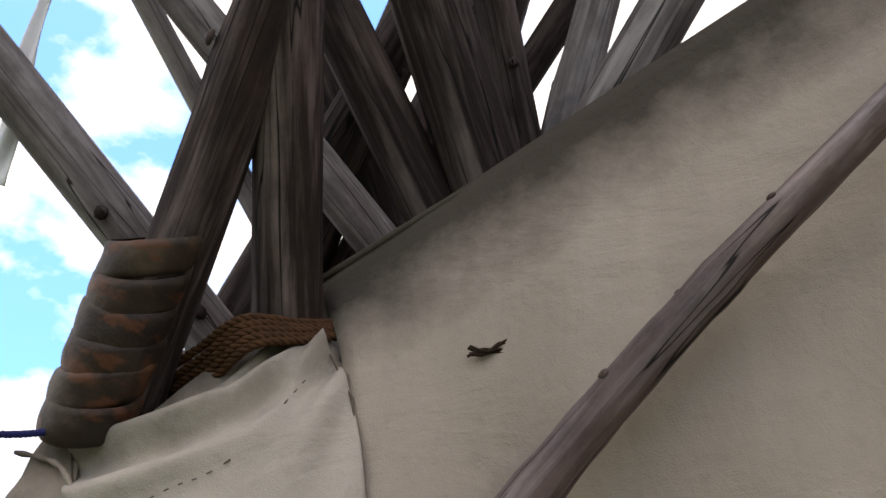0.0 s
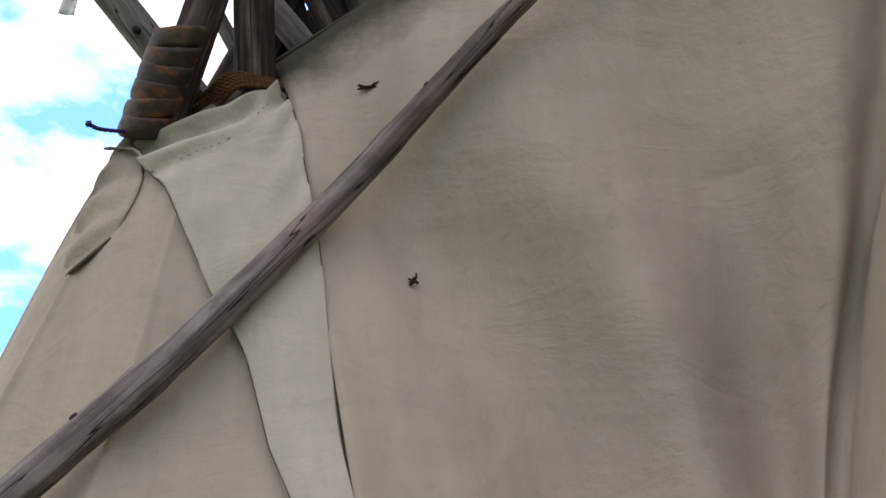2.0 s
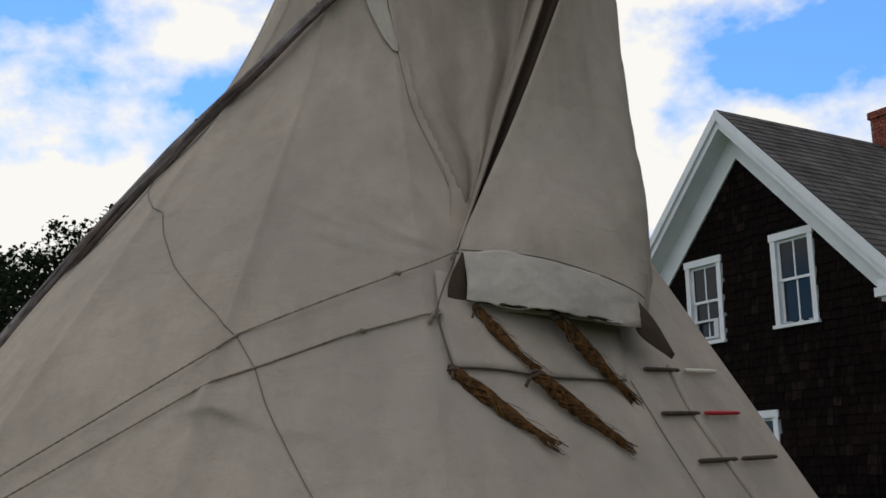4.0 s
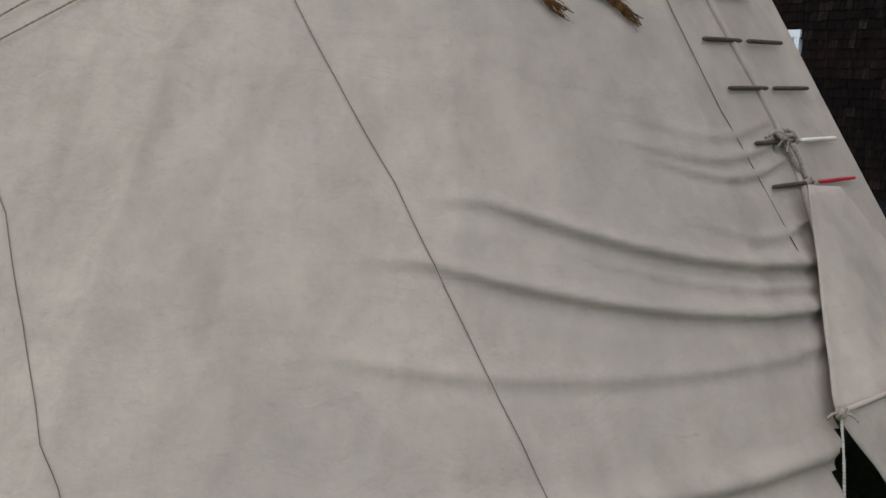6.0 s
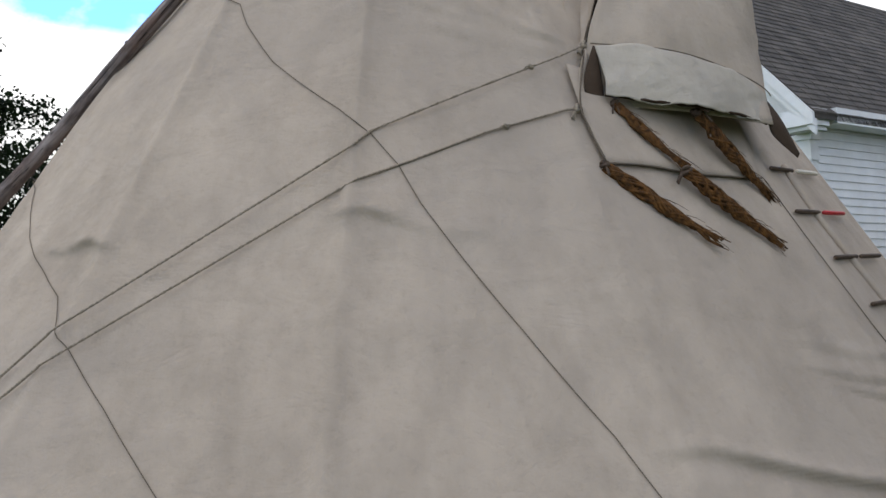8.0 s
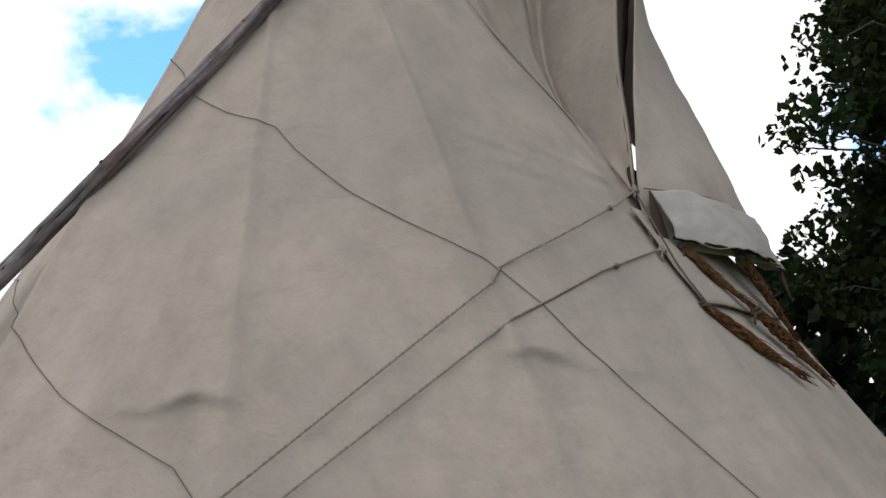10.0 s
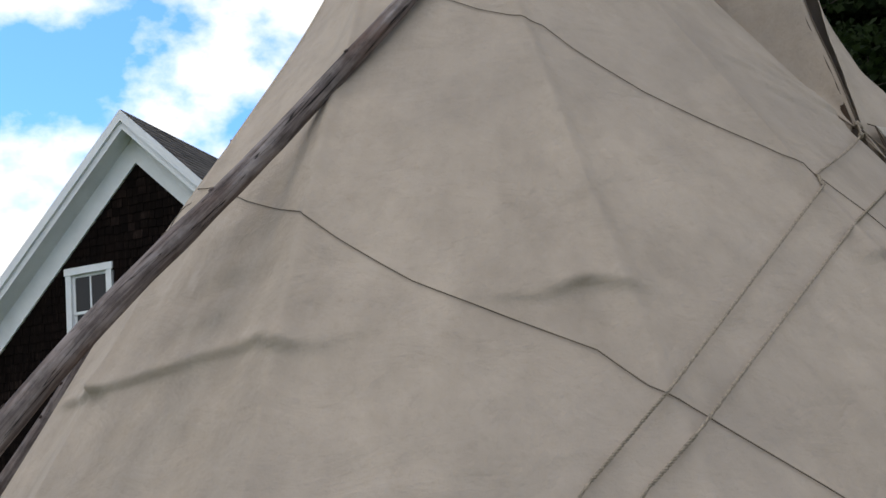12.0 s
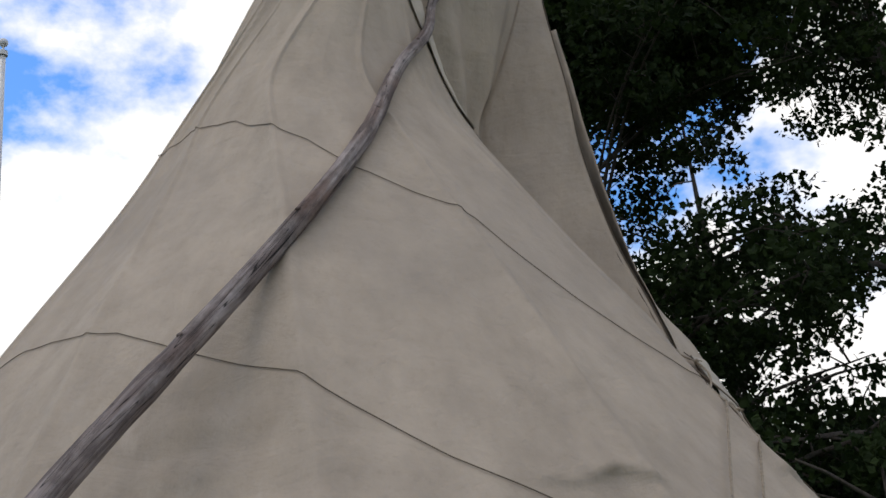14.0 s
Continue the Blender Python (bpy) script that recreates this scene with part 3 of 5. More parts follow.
    B = [(0.83, -0.95, 2.23), (0.93, -0.52, 2.5), (0.90, -0.42, 2.74), (0.80, -0.28, 3.0), (0.64, -0.08, 3.5), (0.50, 0.0, 3.88), (0.30, 0.08, 4.25)]

    def wave2(u, v, p):
        return 0.010 * noise.noise(p * 3.5) + 0.004 * noise.noise(p * 11)
    on_tipi("smoke_flap", patch_data([list(r) for r in zip(L, M, R, B)], 12, 10, 0.003, wave2), CANVAS, "cream canvas smoke flap with a hanging lower hem")
    low, up = spline([L[0], M[0], R[0], B[0]], 10), spline([L[1], M[1], R[1], B[1]], 10)
    s = [p + (q - p) * (0.97 - 0.55 * i / 20) + Vector((0.006, -0.014, 0.003)) for i, (p, q) in enumerate(zip(low[:23], up[:23]))]
    on_tipi("flap_seam", tube_data(s, 0.002, 5), THREAD)
    rows = [[(0.223, -1.150, 2.290), (0.356, -1.178, 2.262), (0.482, -1.182, 2.246), (0.628, -1.165, 2.222), (0.765, -1.085, 2.203)],
            [(0.226, -1.135, 2.352), (0.360, -1.155, 2.342), (0.505, -1.160, 2.320), (0.655, -1.135, 2.275), (0.785, -1.045, 2.245)],
            [(0.215, -1.075, 2.462), (0.362, -1.105, 2.456), (0.545, -1.115, 2.408), (0.690, -1.075, 2.362), (0.800, -0.995, 2.315)]]

    def ragged(u, v, p):
        return 0.009 * noise.noise(p * 10) + 0.014 * math.sin(u * 13 + 1) * (1 - v) * bell(u - 0.4, 0.4) + 0.004 * noise.noise(p * 31)
    v, f = patch_data([[Vector(q) for q in r] for r in rows], 14, 12, 0.003, ragged)
    low = min(q.z for q in v)
    v = [q + Vector((0, 0, (0.010 * noise.noise(Vector((q.x * 22, 0, 5))) + 0.006 * noise.noise(Vector((q.x * 70, 0, 2)))) * bell(q.z - low - 0.03, 0.06))) for q in v]
    on_tipi("hanging_hem", (v, f), CANVAS_HEM, "grey-white turned hem with a frayed lower border")
    # dark strip behind the border, painted for the shade under the hem
    e = spline([Vector(q) + Vector((0, 0.010, 0.004)) for q in rows[0]], 8)
    on_tipi("hem_fray", tube_data(e, 0.0045, 6, 0.5), THREAD_DARK, "ragged dark strip put in for the shade under the hem")
    # the hollow's shade at the hem's open end is put into dark cloth
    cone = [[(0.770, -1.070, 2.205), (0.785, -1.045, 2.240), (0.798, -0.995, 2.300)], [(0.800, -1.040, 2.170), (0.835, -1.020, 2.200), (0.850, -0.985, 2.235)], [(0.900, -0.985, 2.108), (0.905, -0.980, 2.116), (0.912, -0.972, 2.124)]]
    on_tipi("hem_end", patch_data([[Vector(q) for q in r] for r in cone], 5, 6, 0.003), CANVAS_DARK, "open end of the turned hem with its shade put into the colour")
    # dark patch added for the shade in the gap beside the tie
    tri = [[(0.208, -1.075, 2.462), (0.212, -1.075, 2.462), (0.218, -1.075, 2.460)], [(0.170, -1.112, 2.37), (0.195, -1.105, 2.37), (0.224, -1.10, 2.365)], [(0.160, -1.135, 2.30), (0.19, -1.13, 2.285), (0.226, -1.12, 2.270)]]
    on_tipi("tie_gap", patch_data([[Vector(q) for q in r] for r in tri], 4, 5, 0.003), CANVAS_DARK, "dark patch put in for the shade beside the tie")


build_flaps()

# ------------------------------------------------------------------ tent poles
TOP_POLES = [
    ((-0.245, -0.004, 3.948), (-0.203, -0.858, 5.060), 0.0309),
    ((-0.526, -0.054, 3.824), (0.005, -0.724, 5.047), 0.0301),
    ((-0.115, 0.105, 4.085), (-0.977, -0.682, 4.987), 0.0288),
    ((0.109, 0.001, 4.081), (-0.839, -0.606, 5.126), 0.0228),
    ((-0.112, 0.088, 4.174), (-0.774, -0.646, 5.209), 0.0134),
    ((0.088, 0.048, 4.072), (-0.534, -0.672, 5.206), 0.0293),
    ((0.080, 0.030, 4.071), (-0.344, -0.681, 5.241), 0.0390),
    ((0.070, 0.038, 4.085), (-0.185, -0.602, 5.326), 0.0220),
    ((-0.289, 0.122, 4.332), (0.477, -0.484, 5.310), 0.0201),
    ((-0.108, 0.008, 4.104), (0.281, -0.496, 5.361), 0.0230),
    ((-0.190, -0.024, 4.140), (0.531, -0.579, 5.205), 0.0293),
    ((-0.206, -0.043, 4.285), (0.831, -0.509, 5.066), 0.0223),
    ((-0.420, 0.103, 4.151), (0.176, -0.506, 5.362), 0.0293),
    ((-0.587, 0.094, 3.966), (0.098, -0.333, 5.067), 0.0235),
    ((-0.026, 0.112, 4.084), (-0.523, -0.416, 5.384), 0.0344),
    ((-0.398, 0.097, 4.076), (0.242, -0.281, 5.367), 0.0320),
    ((-0.265, 0.260, 4.189), (0.200, -0.511, 5.407), 0.0335),
]
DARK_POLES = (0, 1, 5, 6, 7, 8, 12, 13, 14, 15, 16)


def pole_data(a, b, r0, r1, sides=14, bend=0.006, rings=26, knots=5, seed=1):
    """A peeled pole from a to b in a frame whose z runs along it; returns data and the pose."""
    rnd = random.Random(seed)
    a, b = Vector(a), Vector(b)
    n = (b - a).length
    V, Fc = [], []
    ph = rnd.uniform(0, 6)
    ks = [(rnd.uniform(0.1, 0.9) * n, rnd.uniform(0, 6.28)) for _ in range(knots)]
    for i in range(rings + 1):
        z = n * i / rings
        r = r0 + (r1 - r0) * i / rings
        ox, oy = bend * math.sin(z * 2.3 + ph), bend * math.cos(z * 1.7 + ph)
        for k in range(sides):
            w = 2 * math.pi * k / sides
            q = r * (1 + 0.05 * noise.noise(Vector((math.cos(w) * 1.5, math.sin(w) * 1.5, z * 4 + ph * 7))))
            for kz, kw in ks:
                dw = (w - kw + math.pi) % (2 * math.pi) - math.pi
                q += 0.16 * r * bell(z - kz, 0.02) * bell(dw, 0.45)
            V.append(Vector((ox + q * math.cos(w), oy + q * math.sin(w), z)))
    for i in range(rings):
        for k in range(sides):
            k2 = (k + 1) % sides
            Fc.append((i * sides + k, i * sides + k2, (i + 1) * sides + k2, (i + 1) * sides + k))
    Fc.append(tuple(range(sides - 1, -1, -1)))
    Fc.append(tuple(rings * sides + k for k in range(sides)))
    m = Matrix.Translation(a) @ (b - a).to_track_quat("Z", "Y").to_matrix().to_4x4()
    return V, Fc, m, ks


def knot_stub(parent, kz, kw, r, mat):
    """A short branch stub on a pole."""
    v, f = tube_data([(0, 0, 0), (0, 0, r * 0.10), (0, 0, r * 0.16)], [r * 0.26, r * 0.22, r * 0.10], 8, 0.1)
    m = Matrix.Rotation(kw, 4, "Z") @ Matrix.Translation((r * 1.1, 0, kz)) @ Matrix.Rotation(radians(90), 4, "Y")
    return mesh_part("knot", [m @ q for q in v], f, mat, parent, "", True)


def build_pole(name, a, b, r0, r1, mat, parent, label, seed, rings=30, knots=5, inv=None, bend=0.006):
    V, Fc, m, ks = pole_data(a, b, r0, r1, rings=rings, knots=knots, seed=seed, bend=bend)
    ob = mesh_part(name, V, Fc, mat, parent, label, True)
    ob.matrix_basis = (inv @ m) if inv else m
    L = (Vector(b) - Vector(a)).length
    for kz, kw in ks:
        knot_stub(ob, kz, kw, r0 + (r1 - r0) * kz / L, POLE_DARK)
    return ob


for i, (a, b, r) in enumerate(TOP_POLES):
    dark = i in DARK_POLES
    build_pole("pole", a, b, r * 1.05, r * 0.92, POLE_DARK if dark else POLE_WOOD, TIPI, "dark brown pole with shade in its colour" if dark else "grey weathered peeled pole", 20 + i, inv=INV)

# the outside pole that props the smoke flap, slightly crooked
PROP = [(-3.3, 0.42, 0.02), (-2.55, 0.02, 1.22), (-2.09, -0.20, 1.86), (-1.71, -0.27, 2.24), (-1.30, -0.36, 2.66), (-0.935, -0.385, 3.04), (-0.69, -0.375, 3.335), (-0.455, -0.375, 3.595), (-0.286, -0.378, 3.75), (-0.139, -0.362, 3.932), (-0.024, -0.345, 4.088), (0.098, -0.383, 4.216), (0.19, -0.415, 4.300), (0.41, -0.475, 4.505), (0.71, -0.52, 4.77), (0.90, -0.55, 4.93)]


def clear_of_cover(p, r):
    """Keep a pole's axis outside the cloth it leans on."""
    if p.z > 3.9 or p.z < 0.3:
        return p
    az = math.degrees(math.atan2(p.x - AX, AY - p.y))
    q = surf(az, p.z, r, False)
    d = Vector((math.sin(radians(az)), -math.cos(radians(az)), 0))
    gap = (p - q).dot(d)
    return p if gap >= 0 else p - d * gap


def build_prop(name, pts, r0, r1, label):
    p = spline(pts, 10)
    p = [clear_of_cover(q, r0 * 1.05) for q in p]
    for _ in range(24):
        p = [p[0]] + [(a + 2 * b + c) / 4 for a, b, c in zip(p, p[1:], p[2:])] + [p[-1]]
    n = len(p)
    # the mesh runs along a straightened z so that the grain follows it
    rad = [r0 + (r1 - r0) * i / (n - 1) for i in range(n)]
    for c in (0.18, 0.33, 0.41, 0.52, 0.66, 0.74, 0.83, 0.9):
        for i in range(n):
            rad[i] *= 1 + 0.07 * bell(i / n - c, 0.008)
    thing = empty(name, label, "tent pole", tuple(p[0]))
    m = (Vector(pts[-1]) - Vector(pts[0])).to_track_quat("Z", "Y").to_matrix().to_4x4()
    m.translation = p[0]
    v, f = tube_data([m.inverted() @ q for q in p], rad, 14, 0.025)
    ob = mesh_part("shaft", v, f, PROP_WOOD, thing, "grey peeled wood with long drying cracks", True)
    run = [0.0]
    for a, c in zip(p, p[1:]):
        run.append(run[-1] + (c - a).length)
    grain = ob.data.attributes.new("grain", "FLOAT_VECTOR", "POINT")
    for i in range(n):
        for k in range(14):
            w = 2 * math.pi * k / 14
            grain.data[i * 14 + k].vector = (rad[i] * math.cos(w), rad[i] * math.sin(w), run[i])
    ob.matrix_basis = Matrix.Translation(-p[0]) @ m
    rnd = random.Random(5)
    for c in (0.12, 0.2, 0.27, 0.36, 0.43, 0.5, 0.57, 0.63, 0.7, 0.735, 0.78, 0.83, 0.88):
        i = int(c * (n - 1))
        w = rnd.uniform(2.6, 5.6)
        d = (m.inverted() @ p[min(i + 1, n - 1)] - m.inverted() @ p[i - 1]).normalized()
        q = m.inverted() @ p[i]
        a = d.cross(Vector((0, 1, 0))).normalized()
        b = d.cross(a)
        o = (a * math.cos(w) + b * math.sin(w))
        kv, kf = tube_data([q + o * rad[i] * 0.9, q + o * rad[i] * 1.08, q + o * rad[i] * 1.13], [rad[i] * 0.3, rad[i] * 0.25, rad[i] * 0.1], 8)
        mesh_part("knot", kv, kf, POLE_DARK, ob, "", True)
    return thing


build_prop("prop_pole", PROP, 0.034, 0.0098, "grey weathered pole leaning against the tent, propping its smoke flap")
PROP_B = [(-2.816, 1.505, 0.02), (-2.202, 1.16, 1.0), (-1.70, 0.88, 1.80), (-1.46, 0.75, 2.19)]
build_prop("prop_pole", PROP_B, 0.034, 0.02, "second grey pole leaning on the far side of the tent")


# ------------------------------------------------------------------ lashings at the crossing
def rope_data(pts, radius, turns_per_m, strands=3, n=14, sides=6):
    """A laid rope: strands twisted about the path."""
    p = spline(pts, n)
    out = []
    length = 0.0
    frames = []
    for i, q in enumerate(p):
        if i:
            length += (q - p[i - 1]).length
        d = (p[min(i + 1, len(p) - 1)] - p[max(0, i - 1)]).normalized()
        a = d.cross(Vector((0.2, 0.3, 0.93))).normalized()
        frames.append((q, a, d.cross(a), length))
    for s in range(strands):
        path = []
        for q, a, b, l in frames:
            w = 2 * math.pi * (l * turns_per_m + s / strands)
            path.append(q + (a * math.cos(w) + b * math.sin(w)) * radius * 0.5)
        out.append(tube_data(path, radius * 0.56, sides))
    return join_data(out)


def build_lashing():
    rope = empty("lashing_rope", "brown manila rope coiled round the crossing poles", "rope", (-0.25, -0.26, 4.2))
    inv = Matrix.Translation((0.25, 0.26, -4.2))
    coils = [
        [(-0.409, -0.175, 4.226), (-0.350, -0.239, 4.223), (-0.299, -0.281, 4.232), (-0.257, -0.306, 4.247), (-0.214, -0.311, 4.256), (-0.180, -0.304, 4.274), (-0.154, -0.268, 4.314)],
        [(-0.404, -0.172, 4.215), (-0.346, -0.236, 4.214), (-0.295, -0.279, 4.225), (-0.254, -0.306, 4.241), (-0.213, -0.312, 4.251), (-0.179, -0.305, 4.271), (-0.153, -0.271, 4.312)],
        [(-0.400, -0.168, 4.205), (-0.343, -0.234, 4.206), (-0.292, -0.278, 4.218), (-0.252, -0.306, 4.235), (-0.211, -0.313, 4.247), (-0.177, -0.307, 4.267), (-0.152, -0.273, 4.311)],
        [(-0.395, -0.165, 4.194), (-0.339, -0.232, 4.197), (-0.289, -0.277, 4.212), (-0.249, -0.306, 4.229), (-0.209, -0.313, 4.242), (-0.176, -0.307, 4.264), (-0.151, -0.275, 4.310)],
        [(-0.391, -0.161, 4.183), (-0.335, -0.230, 4.189), (-0.286, -0.276, 4.204), (-0.247, -0.305, 4.223), (-0.207, -0.314, 4.238), (-0.174, -0.309, 4.261), (-0.150, -0.278, 4.308)],
    ]
    for pts in coils:
        v, f = rope_data([Vector(q) + Vector((0.0, 0.006 + 0.030 * max(0, i - 3), 0.0)) for i, q in enumerate(pts[:-1])], 0.0040, 48, n=34)
        mesh_part("coil", [inv @ q for q in v], f, MANILA, rope, "", True)

    wrap = empty("rawhide_wrap", "brown rawhide strap wound round a dark pole", "strap", (-0.37, -0.26, 4.24))
    a, b = Vector((-0.325, -0.337, 4.304)), Vector((-0.382, -0.273, 4.167))
    m = Matrix.Translation(a) @ (b - a).to_track_quat("Z", "Y").to_matrix().to_4x4()
    n = (b - a).length
    sides, rings, turns = 28, 10, 6
    for t in range(turns):
        V, Fc = [], []
        rnd = random.Random(60 + t)
        wide, tilt, ph = n / turns * rnd.uniform(1.15, 1.35), rnd.uniform(0.010, 0.020), rnd.uniform(-0.5, 0.5)
        for i in range(rings + 1):
            s = i / rings
            for k in range(sides):
                w = 2 * math.pi * k / sides
                z = n * t / turns + wide * s + tilt * math.cos(w + ph)
                r = 0.0335 + 0.0030 * (1 - s) + 0.0020 * math.sin(math.pi * s) ** 0.5 + 0.0022 * noise.noise(Vector((math.cos(w) * 2, math.sin(w) * 2, z * 50 + t)))
                if i in (0, rings):
                    r -= 0.0022
                V.append(Vector((r * math.cos(w), r * math.sin(w), z)))
        for i in range(rings):
            for k in range(sides):
                k2 = (k + 1) % sides
                Fc.append((i * sides + k, i * sides + k2, (i + 1) * sides + k2, (i + 1) * sides + k))
        ob = mesh_part("band", V, Fc, LEATHER, wrap, "", True)
        ob.matrix_basis = Matrix.Translation((0.37, 0.26, -4.24)) @ m

    blue = empty("blue_cord", "short stiff end of dark blue cord", "cord", (-0.405, -0.24, 4.165))
    inv = Matrix.Translation((0.405, 0.24, -4.165))
    v, f = rope_data([(-0.395, -0.293, 4.154), (-0.412, -0.307, 4.146), (-0.431, -0.320, 4.141), (-0.442, -0.328, 4.143)], 0.0032, 90, n=10)
    mesh_part("cord", [inv @ q for q in v], f, BLUE, blue, "", True)
    v, f = tube_data([(-0.440, -0.327, 4.142), (-0.442, -0.329, 4.143), (-0.446, -0.331, 4.144)], [0.003, 0.0058, 0.003], 10)
    mesh_part("knot", [inv @ q for q in v], f, BLUE, blue, "", True)
    rnd = random.Random(3)
    out = []
    for k in range(7):
        q = Vector((-0.408 + rnd.uniform(-0.012, 0.012), -0.238, 4.148 + rnd.uniform(-0.014, 0.010)))
        out.append(tube_data([q, q + Vector((rnd.uniform(-0.012, 0.004), -0.006, rnd.uniform(-0.012, 0.012)))], 0.0007, 4))
    v, f = join_data(out)
    mesh_part("frayed_end", [inv @ q for q in v], f, BLUE, blue)

    st = empty("cloth_streamer", "thin white cloth streamer hanging from a pole", "streamer", (-0.5, -0.25, 4.66))
    inv = Matrix.Translation((0.5, 0.25, -4.66))
    rows = [[(-0.509, -0.283, 4.724), (-0.506, -0.285, 4.724), (-0.501, -0.287, 4.724)], [(-0.532, -0.263, 4.597), (-0.521, -0.266, 4.597), (-0.511, -0.268, 4.597)], [(-0.553, -0.229, 4.508), (-0.539, -0.234, 4.504), (-0.527, -0.232, 4.508)], [(-0.562, -0.214, 4.448), (-0.549, -0.216, 4.446), (-0.537, -0.214, 4.443)]]
    v, f = patch_data(rows, 5, 6, 0.0012, lambda u, w, p: 0.003 * math.sin(u * 7 + w * 11))
    mesh_part("cloth", [inv @ q for q in v], f, WHITE_CLOTH, st, "", True)


build_lashing()


# ------------------------------------------------------------------ cords, knots and tassels on the cover
def knot_data(at, size, seed, loops=3):
    rnd = random.Random(seed)
    out = []
    at = Vector(at)
    for k in range(loops):
        a = Vector((rnd.uniform(-1, 1), rnd.uniform(-1, 1), rnd.uniform(-1, 1))).normalized()
        b = a.orthogonal().normalized()
        c = a.cross(b)
        pts = [at + (b * math.cos(w) + c * math.sin(w) * 0.7) * size * rnd.uniform(0.7, 1.1) for w in (0, 1, 2, 3, 4, 5, 6.1)]
        out.append(tube_data(spline(pts, 4), size * 0.38, 6))
    for k in range(2):
        d = Vector((rnd.uniform(-1, 1), -0.4, rnd.uniform(-1, 0.2))).normalized()
        out.append(tube_data(spline([at, at + d * size * 1.6, at + d * size * 2.6 + Vector((0, 0, -size * 0.7))], 4), size * 0.22, 5))
    return join_data(out)


def cord_thing(name, label, pts, r, mat, knots=(), turns=60):
    thing = empty(name, label, "cord", tuple(pts[0]))
    inv = Matrix.Translation(-Vector(pts[0]))
    v, f = rope_data(pts, r, turns, 2, 10, 5)
    mesh_part("strand", [inv @ q for q in v], f, mat, thing, "", True)
    for i, (q, s) in enumerate(knots):
        v, f = knot_data(q, s, 40 + i)
        mesh_part("knot", [inv @ p for p in v], f, mat, thing, "", True)
    return thing


def taut(pairs, lift=0.008, n=8):
    """A cord drawn tight between points on the ridges of the cover."""
    k = [surf(a, z, lift, False) for a, z in pairs]
    out = []
    for p, q in zip(k, k[1:]):
        out += [p + (q - p) * (i / n) for i in range(n)]
    return out + [k[-1]]


UP = [KNOT1, Vector((0.10, -1.075, 2.432)), Vector((0.0, -1.12, 2.388)), Vector((-0.25, -1.185, 2.285))] + taut([(-9.5, 2.184), (-11.5, 2.13), (-34, 1.636), (-39.5, 1.471), (-56.5, 0.72), (-60, 0.25)])
LOW = [KNOT2] + taut([(10.8, 2.235), (2, 2.165), (-6.6, 2.069), (-11.0, 2.02), (-33.6, 1.545), (-36.8, 1.455), (-56.5, 0.60), (-58, 0.25)])
cord_thing("flap_cord", "thin weathered cord tying the smoke flap round the cover", UP, 0.0042, CORD, ((KNOT1, 0.013), (Vector((0.0, -1.12, 2.388)), 0.009)))
cord_thing("flap_cord", "thin weathered cord tying the lower flap panel round the cover", LOW, 0.0042, CORD, ((KNOT2, 0.014), (surf(4, 2.18, 0.01), 0.009)))


def build_under_panel():
    """The cloth panel under the hanging hem, sewn along its lower border."""
    top = [surf(a, z, 0.02) for a, z in ((12.8, 2.40), (18, 2.36), (24, 2.33), (30, 2.30), (36, 2.27))]
    mid = [surf(a, z, 0.018) for a, z in ((12.6, 2.23), (18, 2.21), (24, 2.20), (30, 2.19), (35, 2.18))]
    low = [surf(a, z, 0.012) for a, z in ((13.2, 2.06), (18, 2.055), (23, 2.035), (28, 2.03), (32.6, 2.03))]
    on_tipi("flap_panel", patch_data([low, mid, top], 6, 8, 0.003, lambda u, v, p: 0.005 * noise.noise(p * 8)), CANVAS, "canvas panel sewn below the smoke flap")
    on_tipi("panel_seam", tube_data([q + Vector((0, -0.006, -0.003)) for q in spline(low, 6)], 0.0032, 5, 0.3), THREAD)
    on_tipi("panel_seam", tube_data(spline([KNOT1 + Vector((-0.005, -0.01, -0.02)), KNOT2 + Vector((0.005, -0.008, 0.02)), KNOT2 + Vector((0.02, -0.045, -0.07)), low[0] + Vector((0, -0.008, 0))], 6), 0.0032, 5, 0.2), THREAD)
    tri = [[KNOT1 + Vector((-0.002, -0.003, -0.012)), KNOT1 + Vector((0.004, -0.004, -0.012)), KNOT1 + Vector((0.012, -0.005, -0.012))], [Vector((0.152, -1.10, 2.36)), Vector((0.18, -1.09, 2.37)), Vector((0.188, -1.06, 2.38))], [Vector((0.132, -1.14, 2.25)), Vector((0.18, -1.13, 2.26)), Vector((0.185, -1.12, 2.28))]]
    on_tipi("flap_panel", patch_data(tri, 4, 4, 0.003), CANVAS, "small triangular canvas tie panel")


build_under_panel()


